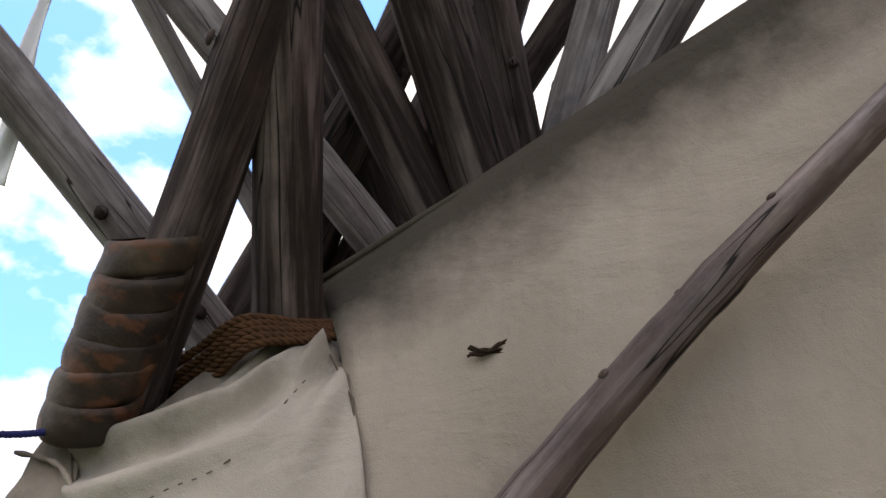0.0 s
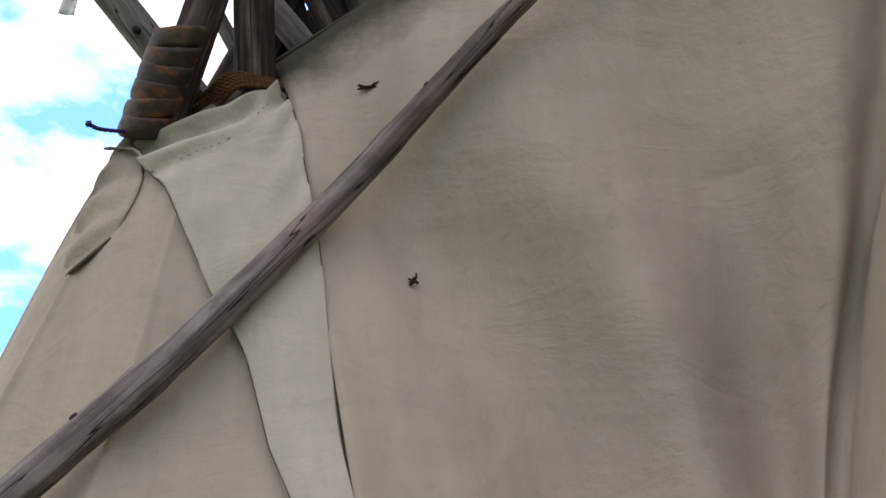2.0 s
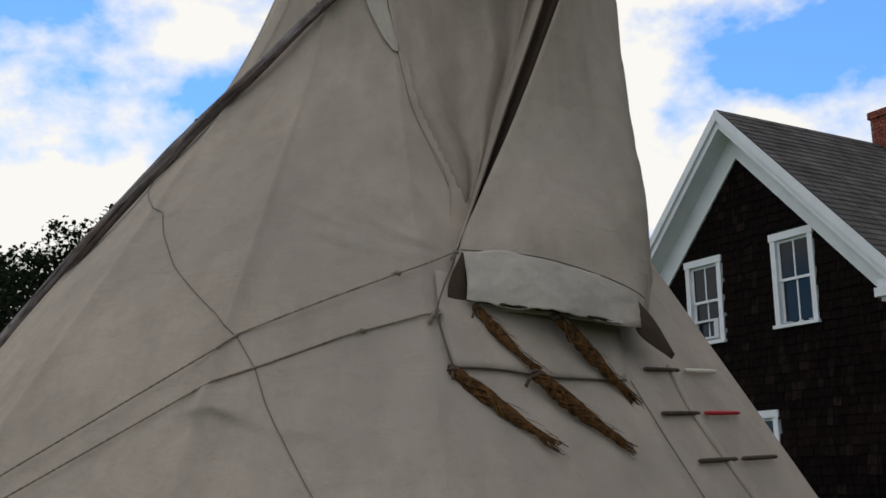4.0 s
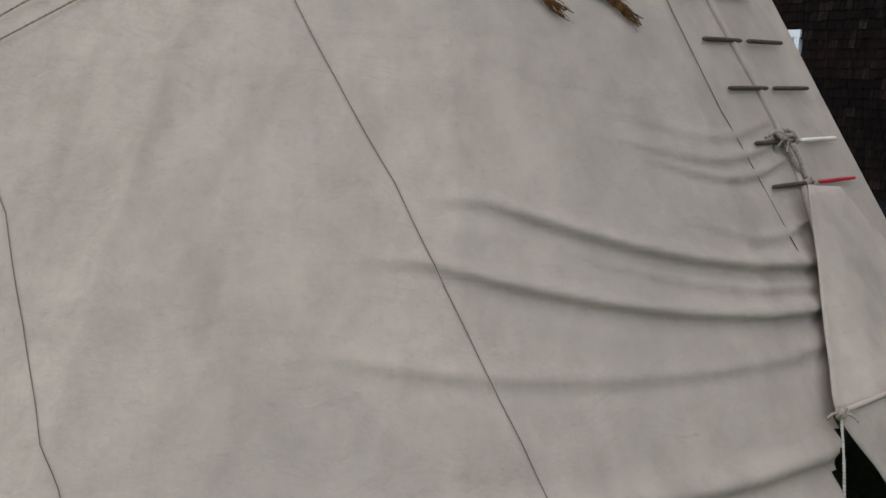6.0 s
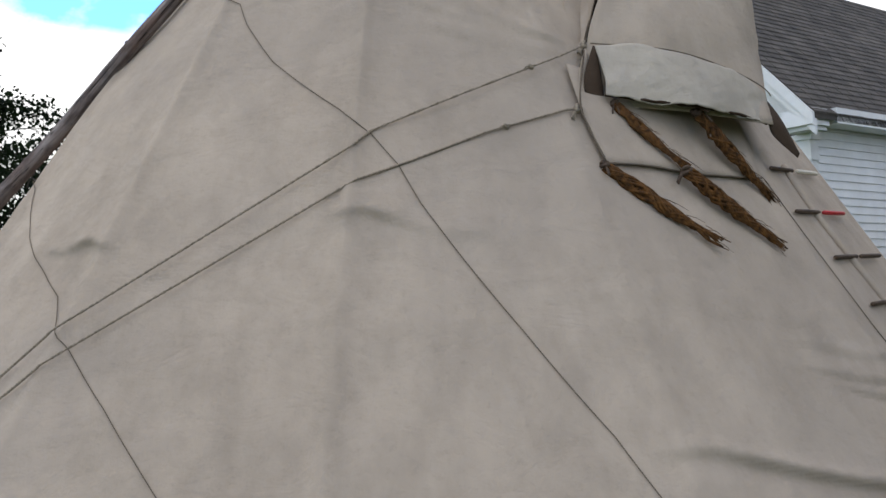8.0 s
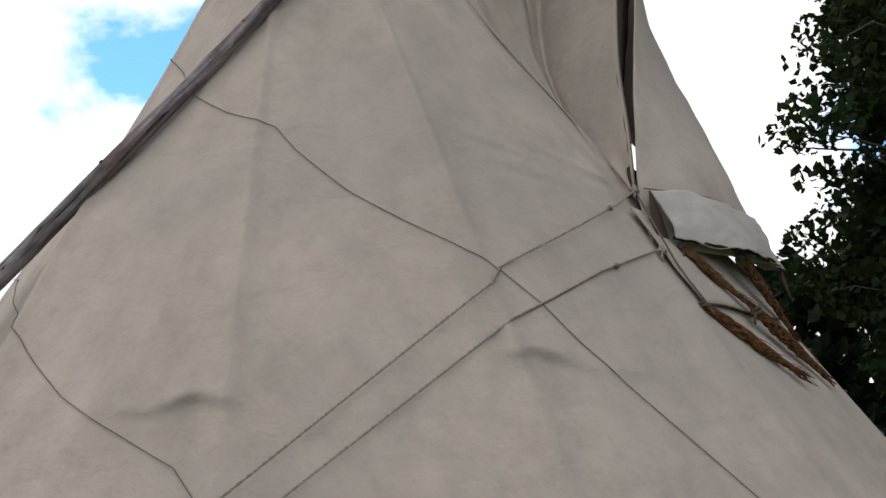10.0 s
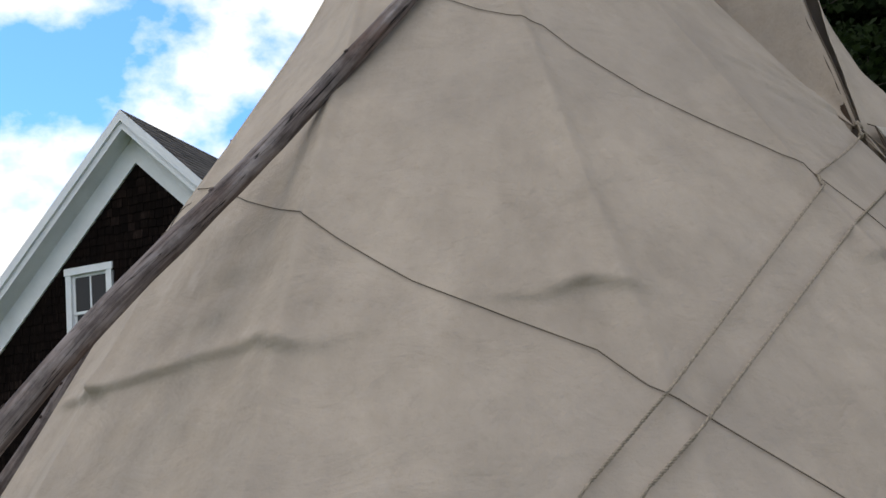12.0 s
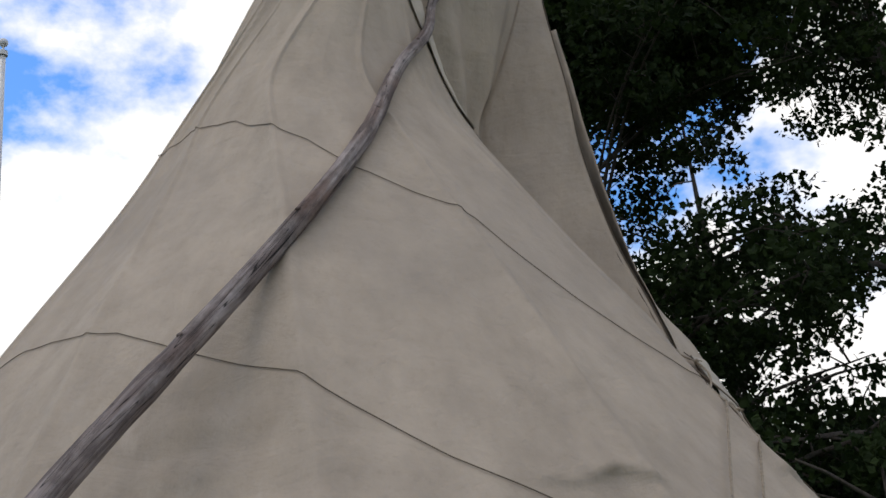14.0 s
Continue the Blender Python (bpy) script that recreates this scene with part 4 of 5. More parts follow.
def tassel(base, tip, width, seed, label):
    """A braided horsehair tassel: twisted locks that fray out at the tip."""
    base, tip = Vector(base), Vector(tip)
    rnd = random.Random(seed)
    d = tip - base
    out_n = Vector((0.2, -0.95, 0.25)).normalized()
    side = d.cross(out_n).normalized()
    thing = empty("horsehair_tassel", label, "tassel", tuple(base), "tassels on the smoke flap")
    n = 26
    locks = []
    for k in range(30):
        ph = rnd.uniform(0, 6.28)
        rr = rnd.uniform(0.25, 1.0)
        tw = rnd.uniform(2.5, 4.5)
        end = rnd.uniform(0.80, 1.03)
        path, rad = [], []
        for i in range(n):
            s = i / (n - 1) * end
            w = width * (0.55 + 0.75 * math.sin(math.pi * min(1, s * 1.25 + 0.12)) ** 0.8 * (1 - 0.35 * s))
            a = ph + tw * s * 3.2
            fray = max(0, s - 0.72) * 0.05 * math.sin(ph * 3)
            sag = 0.012 * math.sin(math.pi * s)
            path.append(base + d * s + side * (math.cos(a) * w * rr + fray) + out_n * (0.012 + abs(math.sin(a)) * w * rr * 0.8 + sag * 0.5) + Vector((0, 0, -sag)))
            rad.append(0.0046 * (1 - 0.75 * max(0, s - 0.55) / 0.5))
        locks.append(tube_data(path, rad, 5, 0.15))
    v, f = join_data(locks)
    inv = Matrix.Translation(-base)
    mesh_part("hair", [inv @ q for q in v], f, HAIR, thing, "twisted brown horsehair", True)
    fine = []
    for k in range(40):
        s0 = rnd.uniform(0.1, 0.9)
        q = base + d * s0 + side * rnd.uniform(-1, 1) * width + out_n * 0.015
        e = q + d.normalized() * rnd.uniform(0.03, 0.09) + side * rnd.uniform(-0.02, 0.02)
        fine.append(tube_data([q, (q + e) / 2 + out_n * 0.006, e], [0.0011, 0.0009, 0.0004], 3))
    v, f = join_data(fine)
    mesh_part("loose_hair", [inv @ q for q in v], f, HAIR, thing)
    v, f = knot_data(base + out_n * 0.015, width * 0.85, seed)
    mesh_part("binding", [inv @ q for q in v], f, DOWEL, thing, "dark cord binding", True)


tassel((0.172, -1.262, 2.05), (0.50, -1.345, 1.80), 0.019, 11, "brown horsehair tassel with a dark bound head")
tassel((0.43, -1.225, 2.035), (0.72, -1.235, 1.80), 0.021, 12, "brown horsehair tassel hanging at the panel's lower seam")
tassel((0.25, -1.125, 2.262), (0.44, -1.215, 2.045), 0.016, 13, "slim braided horsehair tassel below the hem")
tassel((0.51, -1.12, 2.232), (0.765, -1.09, 1.945), 0.022, 14, "frayed brown horsehair tassel below the hem")


# ------------------------------------------------------------------ lacing pins down the front
PIN_AT = [((0.80, -0.945, 2.073), BONE), ((0.85, -1.07, 1.92), RED), ((0.945, -1.10, 1.768), DOWEL), ((1.03, -1.16, 1.617), DOWEL), ((1.12, -1.24, 1.452), BONE), ((1.165, -1.30, 1.325), RED)]


def build_pins():
    rnd = random.Random(8)
    for i, (p, tipmat) in enumerate(PIN_AT):
        p = Vector(p)
        az0 = math.degrees(math.atan2(p.x - AX, AY - p.y))
        z = p.z
        a = surf(az0, z, 0.012)
        b = surf(az0 + 14.5, z + 0.015, 0.018)
        pin = empty("lacing_pin", "wooden lacing pin with a %s tip pushed through the canvas" % ("red painted" if tipmat is RED else "pale" if tipmat is BONE else "brown"), "lacing pin", tuple(a), "lacing pins on the tent front")
        inv = Matrix.Translation(-a)
        for name, q0, q1, mat in (("dowel", a, a + (b - a) * 0.46, DOWEL), ("tip", a + (b - a) * 0.54, b, tipmat)):
            d = (q1 - q0)
            v, f = tube_data([q0, q0 + d * 0.04, q0 + d * 0.5, q0 + d * 0.96, q1], [0.0055, 0.0075, 0.0078, 0.0072, 0.005], 8, 0.04)
            mesh_part(name, [inv @ q for q in v], f, mat, pin, "", True)


build_pins()


def build_front_lap():
    path = [(42.3, 2.10), (41.6, 1.98), (41.8, 1.88), (42.9, 1.72), (43.6, 1.62), (44.0, 1.47), (43.6, 1.32), (41.0, 1.12), (39.0, 0.9)]
    pts = spline([surf(a, z, 0.004) for a, z in path], 8)
    on_tipi("front_lap", tube_data(pts, 0.013, 8, 0.06), CANVAS, "folded canvas lap held by the pins")
    # door cover hanging from the lowest pins
    rows = [[(1.265, -1.27, 1.34), (1.32, -1.23, 1.335), (1.40, -1.16, 1.33)],
            [(1.275, -1.42, 1.10), (1.40, -1.36, 1.10), (1.60, -1.16, 1.12)],
            [(1.27, -1.60, 0.90), (1.43, -1.50, 0.90), (1.72, -1.22, 0.93)],
            [(1.27, -1.735, 0.76), (1.46, -1.62, 0.80), (1.80, -1.28, 0.84)],
            [(1.40, -1.74, 0.60), (1.58, -1.62, 0.62), (1.88, -1.35, 0.64)],
            [(1.52, -1.78, 0.42), (1.68, -1.66, 0.42), (1.95, -1.42, 0.42)]]
    thing = empty("door_cover", "cream canvas door cover hanging in front of the opening", "tent door", (1.4, -1.5, 0.4))
    inv = Matrix.Translation((-1.4, 1.5, -0.4))
    v, f = patch_data([[Vector(q) for q in r] for r in rows], 10, 8, 0.003, lambda u, w, p: 0.012 * math.sin(u * 9 + w * 2) * w + 0.006 * noise.noise(p * 9))
    mesh_part("cloth", [inv @ Vector(q) for q in v], f, CANVAS, thing, "", True)
    s = spline([(1.27, -1.75, 0.765), (1.46, -1.635, 0.812), (1.80, -1.295, 0.852)], 8)
    v, f = tube_data([inv @ q for q in s], 0.008, 6, 0.1)
    mesh_part("hem_stick", v, f, CANVAS, thing, "", True)
    v, f = knot_data((1.27, -1.755, 0.765), 0.018, 77)
    mesh_part("corner_tie", [inv @ q for q in v], f, CORD, thing, "", True)
    v, f = rope_data([(1.27, -1.76, 0.75), (1.275, -1.80, 0.64), (1.28, -1.83, 0.50), (1.28, -1.87, 0.36)], 0.005, 50, 2)
    mesh_part("tie_cord", [inv @ q for q in v], f, CORD_PALE, thing, "", True)
    # tied cords round the two lowest pins
    k = surf(42.6, 1.475, 0.02)
    tie = empty("door_tie", "knotted weathered cotton tie round the lowest pins", "cord", tuple(k))
    inv = Matrix.Translation(-k)
    for j, q in enumerate(([(0, 0, 0), (-0.012, -0.02, -0.07), (0.015, -0.035, -0.15)], [(0.01, 0.005, 0.0), (0.05, -0.01, -0.08), (0.11, 0.0, -0.16), (0.2, 0.04, -0.24), (0.34, 0.12, -0.30)], [(0.02, 0, 0.0), (0.06, -0.02, -0.06), (0.09, -0.02, -0.13)], [(0.0, 0, 0.01), (0.03, -0.02, 0.015), (0.06, -0.01, -0.02)])):
        v, f = rope_data([k + Vector(x) for x in q], 0.008, 45, 2)
        mesh_part("cord", [inv @ x for x in v], f, CORD, tie, "", True)
    for j, (q, s) in enumerate((((0, -0.01, 0), 0.022), ((0.03, -0.012, 0.0), 0.018), ((0.10, -0.01, -0.14), 0.017))):
        v, f = knot_data(k + Vector(q), s, 60 + j)
        mesh_part("knot", [inv @ x for x in v], f, CORD, tie, "", True)


build_front_lap()


def build_thread_ends():
    """Loose thread tufts on the smoke flap."""
    for j, (q, s) in enumerate((((-0.060, -0.322, 4.215), 0.010), ((0.000, -0.342, 3.902), 0.009))):
        q = Vector(q)
        flap = bpy.data.objects["smoke_flap"].data.vertices
        near = min((INV.inverted() @ v.co for v in flap), key=lambda w: (w.x - q.x) ** 2 + (w.z - q.z) ** 2 + 0.2 * (w.y - q.y) ** 2)
        q.y = near.y - 0.005
        rnd = random.Random(90 + j)
        out = []
        for k in range(7):
            e = [q + Vector((s * (i - 1) * 1.1 * (1 if j == 0 else 0.3) + rnd.uniform(-1, 1) * s * 0.25, rnd.uniform(-0.3, 0.1) * s, s * 0.45 * (i - 1) * (1 if k % 2 else -0.3) + rnd.uniform(-1, 1) * s * 0.35)) for i in range(4)]
            out.append(tube_data(spline(e, 5), 0.0013, 5))
        v, f = join_data(out)
        on_tipi("thread_tuft", (v, f), THREAD_DARK, "loose brown thread tuft")


build_thread_ends()


def build_darning():
    """A mended tear on the gusset: a row of short stitches."""
    p = spline([surf(a, z, 0.013) for a, z in ((-13, 4.078), (-9, 4.092), (-5, 4.103), (0, 4.128), (4, 4.165), (7, 4.19))], 5)
    for a, b in zip(p[::2], p[1::2]):
        on_tipi("stitch", tube_data([a, a + (b - a) * 0.7], 0.0006, 5), THREAD)


build_darning()

# ------------------------------------------------------------------ shingled house behind the tent
G0 = Vector((4.93, 13.2, 0))
HOUSE_TURN = math.degrees(math.atan2(-0.857, 0.516))
HW, SLOPE, PEAK, APEX, DEEP, OVER = 3.05, 1.03, 7.92, 7.08, 9.0, 0.42
WINDOWS = ((-1.42, -0.55, 3.98, 5.50), (0.60, 1.47, 4.05, 5.60), (-0.40, 0.48, 1.20, 2.78))


def in_window(x, z, pad=0.0):
    return any(a - pad < x < b + pad and c - pad < z < d + pad for a, b, c, d in WINDOWS)


def build_window(parent, x0, x1, z0, z1, fan=False):
    w = empty("window", "", "", (0, 0, 0))
    for k in ("label", "category"):
        if k in w:
            del w[k]
    w.parent = parent
    w.location = ((x0 + x1) / 2, 0, z0)
    hw, h = (x1 - x0) / 2, z1 - z0
    c = 0.10
    casing = [box_data(-hw, -0.05, 0.05, -hw + c, 0.06, h), box_data(hw - c, -0.05, 0.05, hw, 0.06, h), box_data(-hw - 0.02, -0.06, h - c - 0.02, hw + 0.02, 0.06, h)]
    mesh_part("casing", *join_data(casing), WHITE, w, "white painted casing")
    mesh_part("sill", *box_data(-hw - 0.03, -0.09, 0.0, hw + 0.03, 0.06, 0.055), WHITE, w)
    i, m = hw - c, h / 2
    for nm, a, b, y in (("upper_sash", m - 0.02, h - c - 0.02, 0.01), ("lower_sash", 0.055, m + 0.025, 0.035)):
        s = 0.045
        fr = [box_data(-i, y, a, -i + s, y + 0.03, b), box_data(i - s, y, a, i, y + 0.03, b), box_data(-i + s, y, a, i - s, y + 0.03, a + s), box_data(-i + s, y, b - s, i - s, y + 0.03, b), box_data(-0.014, y, a + s, 0.014, y + 0.03, b - s)]
        sash = mesh_part(nm, *join_data(fr), WHITE, w, "white two-pane sash")
        for p0, p1 in ((-i + s, -0.014), (0.014, i - s)):
            mesh_part("pane", *box_data(p0, y + 0.012, a + s, p1, y + 0.018, b - s), GLASS, sash)
    # black sheet put in for the shade of the room behind the panes
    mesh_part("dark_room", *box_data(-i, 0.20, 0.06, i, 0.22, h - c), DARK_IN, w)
    if fan:
        fr = [box_data(-i + 0.05, -0.03, 0.10, i - 0.05, 0.03, 0.14), box_data(-i + 0.05, -0.03, 0.40, i - 0.05, 0.03, 0.44), box_data(-i + 0.05, -0.03, 0.14, -i + 0.09, 0.03, 0.40), box_data(i - 0.16, -0.03, 0.14, i - 0.05, 0.03, 0.40)]
        mesh_part("window_fan", *join_data(fr), METAL, w, "grey window fan frame")


def build_house():
    house = empty("house", "old house with dark brown shingled gable and white trim", "house", tuple(G0))
    house.rotation_euler = (0, 0, radians(HOUSE_TURN))
    # gable wall with its openings left clear
    cells = []
    top = lambda x: APEX - SLOPE * abs(x) + 0.25
    n = 60
    for k in range(n):
        x0, x1 = -HW + 2 * HW * k / n, -HW + 2 * HW * (k + 1) / n
        xm = (x0 + x1) / 2
        edges = [0.0]
        for a, b, c, d in sorted(WINDOWS, key=lambda w: w[2]):
            if a < xm < b:
                edges += [c + 0.03, d - 0.05]
        edges.append(top(xm))
        for e in range(0, len(edges), 2):
            cells.append(box_data(x0, 0.0, edges[e], x1, 0.14, edges[e + 1]))
    mesh_part("gable_wall", *join_data(cells), DARK_IN, house, "dark boarding behind the shingles")

    # shingles: courses with uneven butts
    rnd = random.Random(4)
    loose, single = [], []
    z = 0.3
    row = 0
    while z < APEX:
        x = -HW + rnd.uniform(0, 0.1)
        while x < HW:
            w = rnd.uniform(0.09, 0.19)
            zz = z + rnd.uniform(-0.012, 0.012)
            x1 = min(HW - 0.02, x + w - 0.006)
            lim = APEX - SLOPE * max(abs(x), abs(x1)) + 0.16
            zt = min(zz + 0.21, lim)
            if zt > zz + 0.03 and x1 > x + 0.02 and not in_window((x + x1) / 2, zz + 0.09, 0.02):
                th = rnd.uniform(0.016, 0.026)
                v = [Vector(q) for q in ((x, -th - 0.012, zz), (x1, -th - 0.012, zz + rnd.uniform(-0.004, 0.004)), (x1, -0.004, zz), (x, -0.004, zz), (x, -0.010, zt), (x1, -0.010, zt), (x1, -0.002, zt), (x, -0.002, zt))]
                f = [(0, 3, 2, 1), (4, 5, 6, 7), (0, 1, 5, 4), (1, 2, 6, 5), (2, 3, 7, 6), (3, 0, 4, 7)]
                near = 3.7 < zz < 5.9 and 0.2 < abs(x) < 2.4 and len(single) < 290
                (single if near else loose).append((v, f))
            x += w
        z += 0.145
        row += 1
    for v, f in single:
        mesh_part("shingle", v, f, SHINGLE, house)
    rest = mesh_part("shingles", *join_data(loose), SHINGLE, house, "dark brown weathered wood shingles")
    rest["kind"] = "stuff"

    # side wall with clapboards
    mesh_part("side_wall", *box_data(HW - 0.14, 0.14, 0, HW - 0.02, DEEP, 4.36), WHITE, house, "white clapboard wall")
    mesh_part("side_wall", *box_data(-HW, 0.14, 0, -HW + 0.14, DEEP, 4.36), WHITE, house, "white clapboard wall")
    mesh_part("back_wall", *box_data(-HW + 0.14, DEEP - 0.14, 0, HW - 0.14, DEEP, 4.36), WHITE, house)
    z = 0.3
    while z < 4.3:
        v = [Vector(q) for q in ((HW + 0.022, 0.12, z), (HW + 0.022, DEEP, z), (HW + 0.004, DEEP, z + 0.125), (HW + 0.004, 0.12, z + 0.125), (HW - 0.02, 0.12, z), (HW - 0.02, DEEP, z), (HW - 0.02, DEEP, z + 0.125), (HW - 0.02, 0.12, z + 0.125))]
        mesh_part("clapboard", v, [(0, 1, 2, 3), (4, 7, 6, 5), (0, 4, 5, 1), (2, 6, 7, 3), (0, 3, 7, 4), (1, 5, 6, 2)], WHITE, house)
        z += 0.122
    # corner board with a simple capital
    for s in (1, -1):
        a, b = (HW - 0.20, HW + 0.03) if s > 0 else (-HW - 0.03, -HW + 0.20)
        cb = join_data([box_data(a, -0.06, 0, b, 0.12, 3.75), box_data(a - 0.02, -0.075, 3.75, b + 0.02, 0.135, 3.83), box_data(a - 0.01, -0.065, 3.83, b + 0.01, 0.125, 4.10), box_data(a - 0.05, -0.10, 4.05, b + 0.05, 0.16, 4.14)])
        mesh_part("corner_board", *cb, WHITE, house, "white corner board with capital")

    # roof slabs with stepped courses, rake boards, soffits and friezes
    EX = HW + 0.37
    for s in (1, -1):
        def rp(x, y, dz):
            return Vector((s * x, y, PEAK - SLOPE * x + dz))
        v = [rp(0, -OVER, -0.03), rp(EX, -OVER, -0.03), rp(EX, DEEP + 0.3, -0.03), rp(0, DEEP + 0.3, -0.03), rp(0, -OVER, -0.12), rp(EX, -OVER, -0.12), rp(EX, DEEP + 0.3, -0.12), rp(0, DEEP + 0.3, -0.12)]
        roof = mesh_part("roof", v, [(0, 1, 2, 3), (4, 7, 6, 5), (0, 4, 5, 1), (1, 5, 6, 2), (2, 6, 7, 3), (3, 7, 4, 0)], ROOFING, house, "dark grey asphalt shingle roof")
        n = 30
        rnd2 = random.Random(7)
        tabs = []
        for k in range(n):
            x0, x1 = EX * k / n, EX * (k + 1) / n + 0.01
            y = -OVER - 0.015
            while y < DEEP + 0.3:
                w = rnd2.uniform(0.27, 0.34)
                t = 0.020 + rnd2.uniform(-0.003, 0.004)
                q = [rp(x0, y, -0.03), rp(x0, y + w - 0.012, -0.03), rp(x1, y + w - 0.012, -0.03), rp(x1, y, -0.03), rp(x0, y, -0.022), rp(x0, y + w - 0.012, -0.022), rp(x1, y + w - 0.012, t - 0.02), rp(x1, y, t - 0.02)]
                tabs.append((q, [(0, 3, 2, 1), (4, 5, 6, 7), (0, 1, 5, 4), (1, 2, 6, 5), (2, 3, 7, 6), (3, 0, 4, 7)]))
                y += w
        c = mesh_part("roof_shingles", *join_data(tabs), ROOFING, roof)
        c["kind"] = "stuff"
        # rake board and crown strip
        for nm, y0, y1, t0, t1 in (("rake_board", -OVER - 0.0, -OVER + 0.05, -0.36, -0.125), ("rake_crown", -OVER - 0.05, -OVER + 0.0, -0.22, -0.035)):
            v = [rp(0, y0, t0), rp(EX, y0, t0), rp(EX, y1, t0), rp(0, y1, t0), rp(0, y0, t1), rp(EX, y0, t1), rp(EX, y1, t1), rp(0, y1, t1)]
            mesh_part(nm, v, [(0, 3, 2, 1), (4, 5, 6, 7), (0, 1, 5, 4), (1, 2, 6, 5), (2, 3, 7, 6), (3, 0, 4, 7)], WHITE, roof, "white painted board")
        v = [rp(0, -OVER + 0.05, -0.36), rp(EX - 0.1, -OVER + 0.05, -0.36), rp(EX - 0.1, 0.0, -0.36), rp(0, 0.0, -0.36), rp(0, -OVER + 0.05, -0.33), rp(EX - 0.1, -OVER + 0.05, -0.33), rp(EX - 0.1, 0.0, -0.33), rp(0, 0.0, -0.33)]
        mesh_part("soffit", v, [(0, 3, 2, 1), (4, 5, 6, 7), (0, 1, 5, 4), (1, 2, 6, 5), (2, 3, 7, 6), (3, 0, 4, 7)], WHITE, roof, "white painted soffit")
        d = APEX - PEAK
        v = [rp(0, -0.06, d), rp(HW - 0.2, -0.06, d), rp(HW - 0.2, -0.005, d), rp(0, -0.005, d), rp(0, -0.06, -0.365), rp(HW - 0.2, -0.06, -0.365), rp(HW - 0.2, -0.005, -0.365), rp(0, -0.005, -0.365)]
        mesh_part("frieze", v, [(0, 3, 2, 1), (4, 5, 6, 7), (0, 1, 5, 4), (1, 2, 6, 5), (2, 3, 7, 6), (3, 0, 4, 7)], WHITE, roof, "wide white frieze board")
        # eave return and eave box
        a, b = (HW - 0.22, EX - 0.04) if s > 0 else (-EX + 0.04, -HW + 0.22)
        ret = join_data([box_data(a, -OVER - 0.03, 4.20, b, 0.0, 4.33), box_data(a + 0.03, -OVER + 0.02, 4.33, b - 0.02, -0.01, 4.45), box_data(a + 0.05, -OVER + 0.05, 4.14, b - 0.05, 0.0, 4.20)])
        mesh_part("eave_return", *ret, WHITE, roof, "white boxed eave return")
        a, b = (HW + 0.03, EX) if s > 0 else (-EX, -HW - 0.03)
        mesh_part("eave_box", *box_data(a, 0.14, 4.25, b, DEEP, 4.48), WHITE, roof)
    for i, w in enumerate(WINDOWS):
        build_window(house, *w, fan=(i == 0))
    # chimney
    ch = join_data([box_data(-0.27, -0.27, -1.0, 0.27, 0.27, 0.66), box_data(-0.31, -0.31, 0.66, 0.31, 0.31, 0.70)])
    chim = mesh_part("chimney", *ch, MORTAR, house, "red brick chimney on the ridge")
    chim.location = (0.15, 4.0, PEAK - 0.1)
    for c in range(11):
        zc = -0.05 + c * 0.072
        g = 0.31 if c >= 9 else 0.275
        for face in range(4):
            for b in range(3):
                o = -g + 0.01 + b * (2 * g / 3) + (0.04 if c % 2 else 0.0)
                q = box_data(o, -g - 0.012, zc, min(o + 2 * g / 3 - 0.012, g), -g + 0.02, zc + 0.062)
                m = Matrix.Rotation(radians(90 * face), 4, "Z")
                mesh_part("brick", [m @ x for x in q[0]], q[1], BRICK, chim)
    return house


build_house()


# ------------------------------------------------------------------ flag pole
def build_flagpole():
    at = Vector((7.78, 9.72, 0))
    fp = empty("flagpole", "tall white painted metal flagpole with a ball on top", "flagpole", tuple(at))
    mesh_part("shaft", *tube_data([(0, 0, 0), (0, 0, 4), (0, 0, 8), (0, 0, 11.15)], [0.09, 0.075, 0.06, 0.045], 14), METAL, fp, "tapered grey-white shaft", True)
    mesh_part("truck", *tube_data([(0, 0, 11.1), (0, 0, 11.18), (0, 0, 11.2)], [0.075, 0.075, 0.03], 12), METAL, fp)
    bm = bmesh.new()
    bmesh.ops.create_uvsphere(bm, u_segments=14, v_segments=10, radius=0.075)
    b = part("ball", bm, METAL, fp, "", True)
    b.location = (0, 0, 11.34)
    mesh_part("neck", *tube_data([(0, 0, 11.19), (0, 0, 11.3)], 0.02, 8), METAL, fp)


build_flagpole()


# ------------------------------------------------------------------ trees
def leaf_cloud(rnd, centres, per, size, spread):
    """Many small leaves in clumps round the twig ends, each a bent lobed blade."""
    V, Fc = [], []
    for c in centres:
        for _ in range(per):
            d = Vector((rnd.gauss(0, 1), rnd.gauss(0, 1), rnd.gauss(0, 1))).normalized() * spread * 1.5 * rnd.random() ** 0.45
            p = c + Vector((d.x, d.y, d.z * 0.6))
            a = Vector((rnd.gauss(0, 1), rnd.gauss(0, 1), rnd.gauss(0, 0.6))).normalized()
            b = a.cross(Vector((rnd.gauss(0, 1), rnd.gauss(0, 1), rnd.gauss(0, 1)))).normalized()
            s = size * rnd.uniform(0.6, 1.3)
            n = a.cross(b)
            o = len(V)
            V += [p, p + a * s * 0.45 + b * s * 0.42 + n * s * 0.1, p + a * s, p + a * s * 0.45 - b * s * 0.42 + n * s * 0.1, p + a * s * 0.62 + b * s * 0.62, p + a * s * 0.62 - b * s * 0.62]
            Fc += [(o, o + 1, o + 2, o + 3), (o + 1, o + 4, o + 2), (o + 2, o + 5, o + 3)]
    return V, Fc


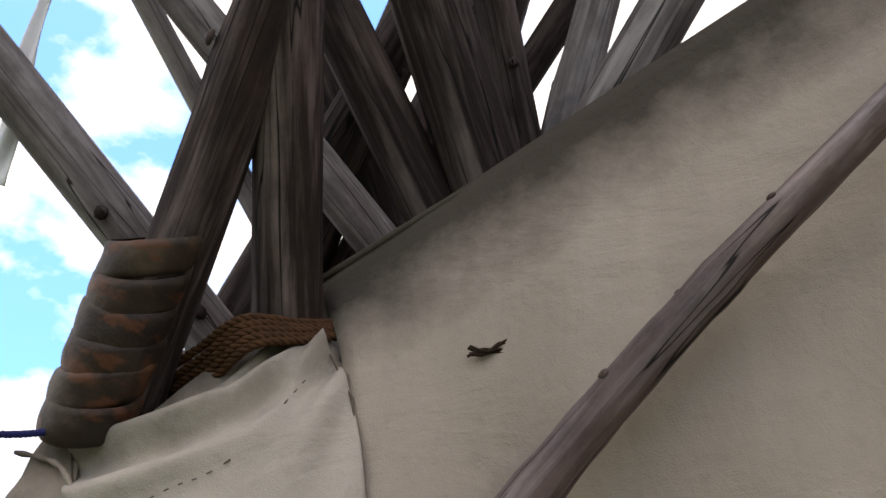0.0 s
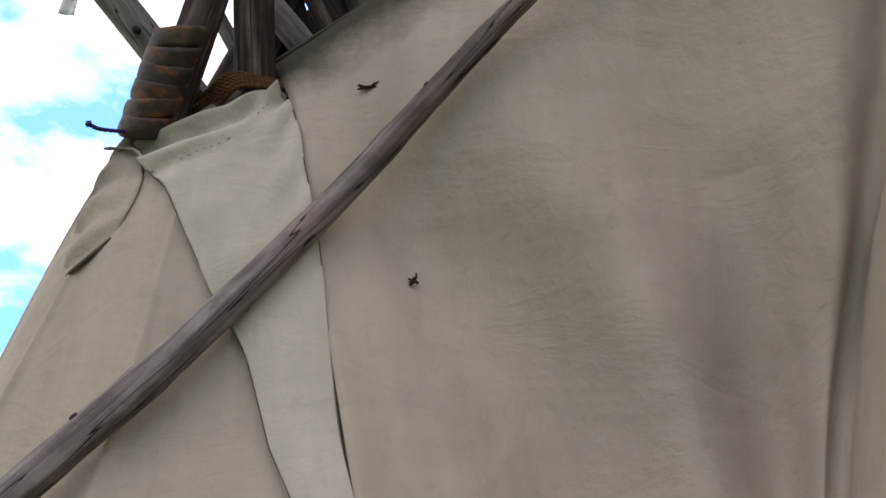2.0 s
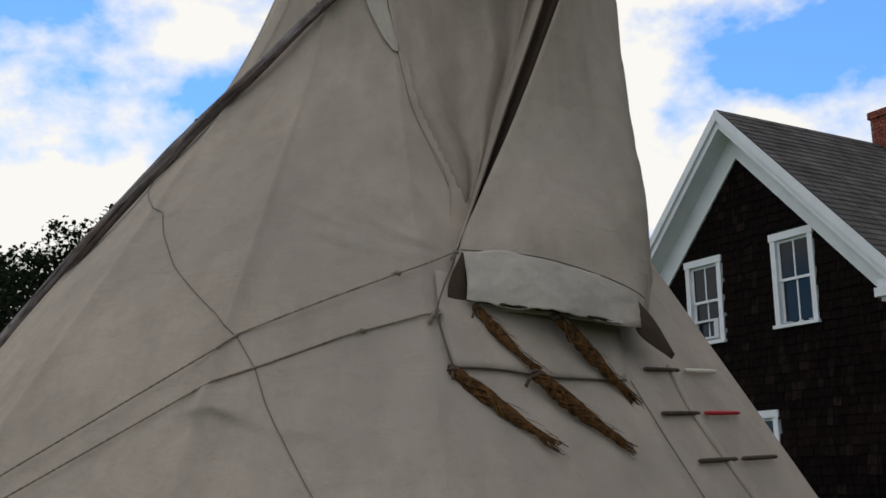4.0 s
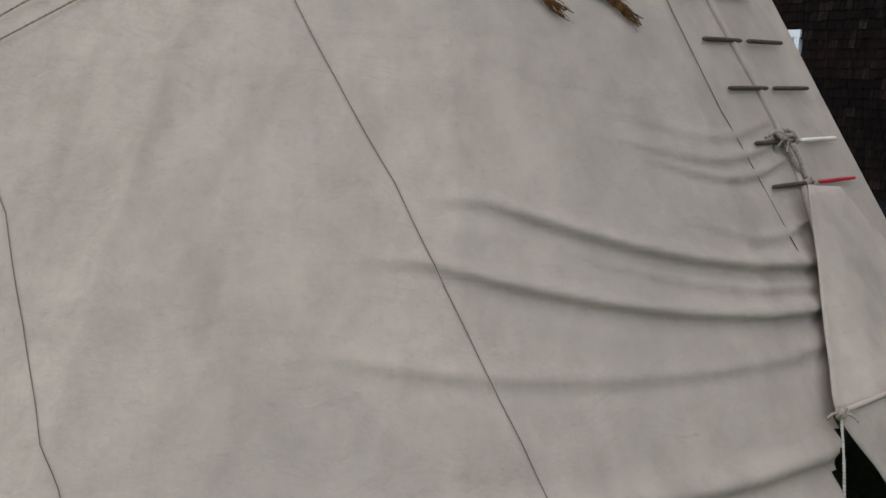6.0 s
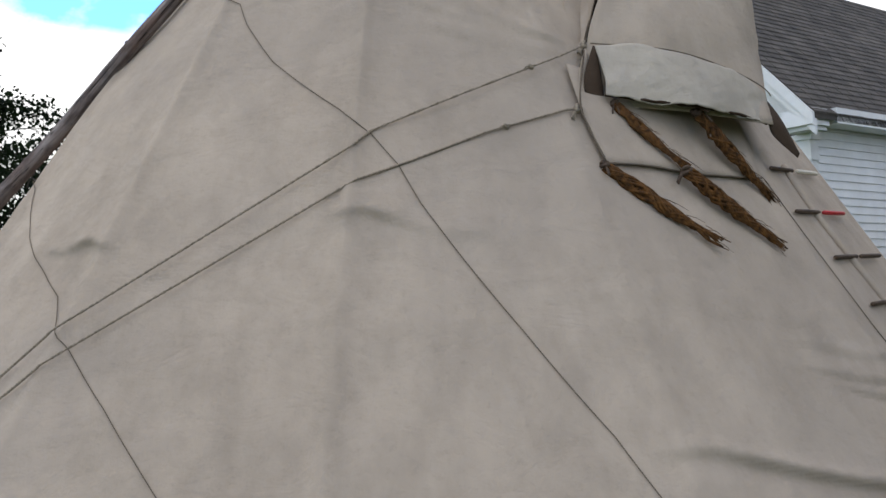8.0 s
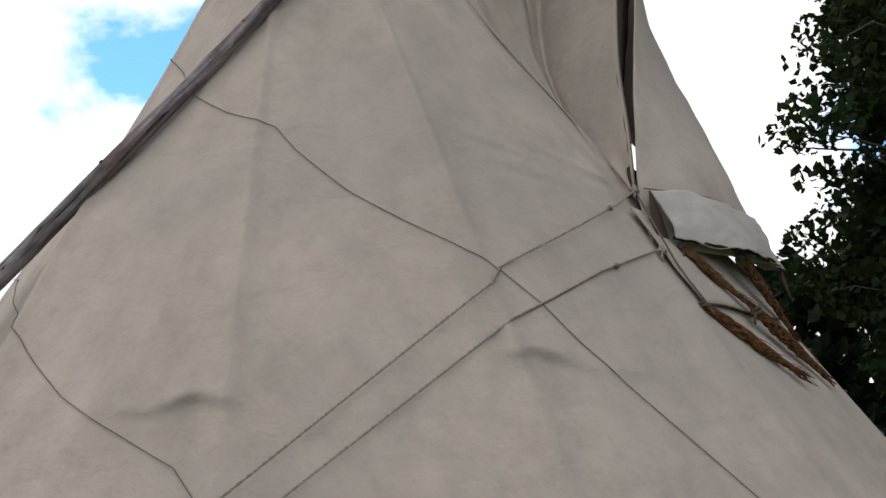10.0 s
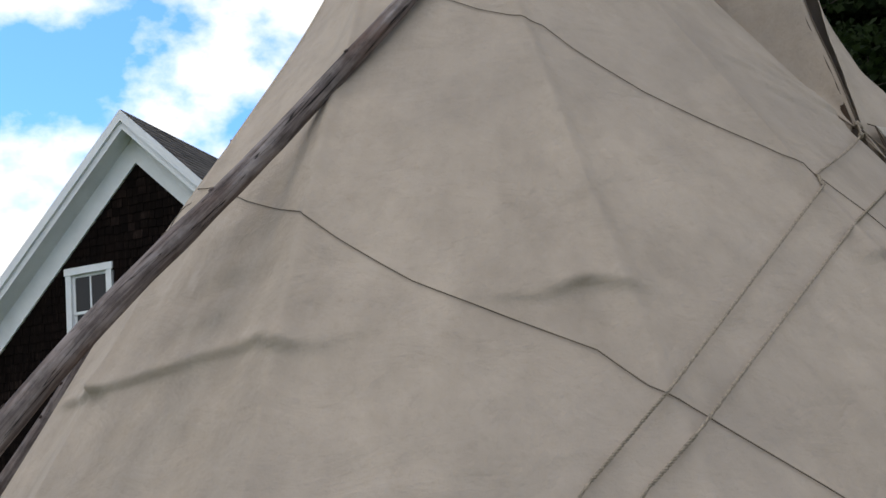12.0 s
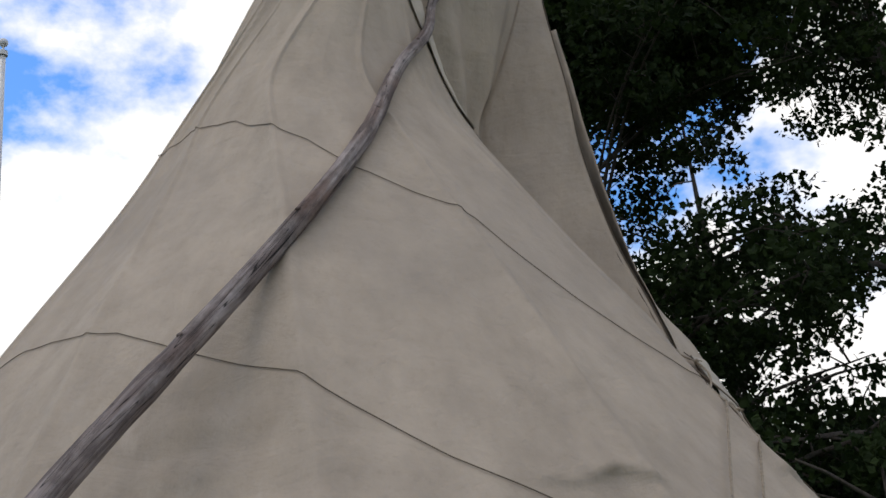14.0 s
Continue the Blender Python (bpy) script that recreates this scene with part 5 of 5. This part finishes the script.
def build_tree(at, height, radius, base, seed, label, limbs=26, per=70, leaf=0.13, spread=0.42, mat=None, trunk=0.2, lean_to=(0, 0), twigs=3, thin=None):
    rnd = random.Random(seed)
    tree = empty("tree", label, "tree", tuple(at))
    top = Vector((lean_to[0], lean_to[1], height * 0.92))
    tr = spline([(0, 0, 0), (0.1, 0.05, height * 0.25), (top.x * 0.4, top.y * 0.4, height * 0.55), top], 8)
    wood = [tube_data(tr, [trunk * (1 - 0.88 * i / (len(tr) - 1)) for i in range(len(tr))], 10, 0.05)]
    ends = []
    for k in range(limbs):
        s = rnd.uniform(0.12, 0.97)
        i = int(s * (len(tr) - 1))
        o = tr[i]
        w = 2.4 * k + rnd.uniform(-0.5, 0.5)
        zrel = (o.z - base) / max(0.1, height - base)
        reach = radius * (1.05 - 0.75 * max(0, zrel) ** 1.6) * rnd.uniform(0.6, 1.05)
        d = Vector((math.cos(w), math.sin(w), rnd.uniform(0.05, 0.55)))
        e = o + d * reach
        if e.z < base:
            e.z = base + rnd.uniform(0, 0.6)
        m = o + (e - o) * 0.5 + Vector((0, 0, rnd.uniform(0.1, 0.45) * reach * 0.4))
        p = spline([o, m, e], 5)
        r = trunk * (1 - 0.85 * s) * 0.5
        wood.append(tube_data(p, [r * (1 - 0.85 * j / (len(p) - 1)) for j in range(len(p))], 6))
        for j in range(2, len(p)):
            for _ in range(twigs):
                q = p[j] + Vector((rnd.gauss(0, 0.30), rnd.gauss(0, 0.30), rnd.gauss(0.08, 0.25))) * radius * 0.34
                if thin and thin[0] < q.z < thin[1] and rnd.random() < thin[2]:
                    continue
                wood.append(tube_data([p[j], (p[j] + q) / 2 + Vector((0, 0, 0.05)), q], [r * 0.3, r * 0.2, 0.006], 4))
                ends.append(q)
    mesh_part("trunk", *join_data(wood), BARK, tree, "dark bark trunk and limbs", True)
    crown = mesh_part("crown", *leaf_cloud(rnd, ends, per, leaf, spread), mat or LEAF, tree, "dense dark green leaves with gaps of sky")
    return tree


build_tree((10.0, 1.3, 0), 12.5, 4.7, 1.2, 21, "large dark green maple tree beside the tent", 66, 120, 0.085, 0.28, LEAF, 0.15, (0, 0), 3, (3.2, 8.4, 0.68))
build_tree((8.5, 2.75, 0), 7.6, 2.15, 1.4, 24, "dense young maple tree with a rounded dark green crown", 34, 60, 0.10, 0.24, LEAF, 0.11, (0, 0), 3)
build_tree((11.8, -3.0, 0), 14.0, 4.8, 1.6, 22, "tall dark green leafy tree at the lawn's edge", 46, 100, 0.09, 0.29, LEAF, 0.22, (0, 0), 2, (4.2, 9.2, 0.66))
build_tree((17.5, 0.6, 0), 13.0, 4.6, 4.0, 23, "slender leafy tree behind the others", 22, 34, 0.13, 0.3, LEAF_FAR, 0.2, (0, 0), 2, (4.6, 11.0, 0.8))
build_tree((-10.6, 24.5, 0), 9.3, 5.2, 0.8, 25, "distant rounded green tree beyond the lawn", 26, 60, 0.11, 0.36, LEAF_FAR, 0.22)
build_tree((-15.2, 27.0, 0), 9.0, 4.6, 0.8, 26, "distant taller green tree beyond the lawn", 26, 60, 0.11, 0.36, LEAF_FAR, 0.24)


def build_shrubs():
    """A low dark wood edge that closes the view under the trees."""
    rnd = random.Random(31)
    cs = []
    for k in range(210):
        a = radians(rnd.uniform(52, 120))
        r = rnd.uniform(15, 22)
        cs.append(Vector((-3 + r * math.sin(a), -2 + r * math.cos(a), rnd.uniform(0.2, 4.2) * (0.8 + 0.2 * math.sin(a * 9)))))
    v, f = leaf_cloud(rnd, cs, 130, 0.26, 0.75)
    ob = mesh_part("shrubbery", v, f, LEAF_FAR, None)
    tagged(ob, "dense dark green undergrowth along the wood edge", "shrubs", kind="stuff")


build_shrubs()
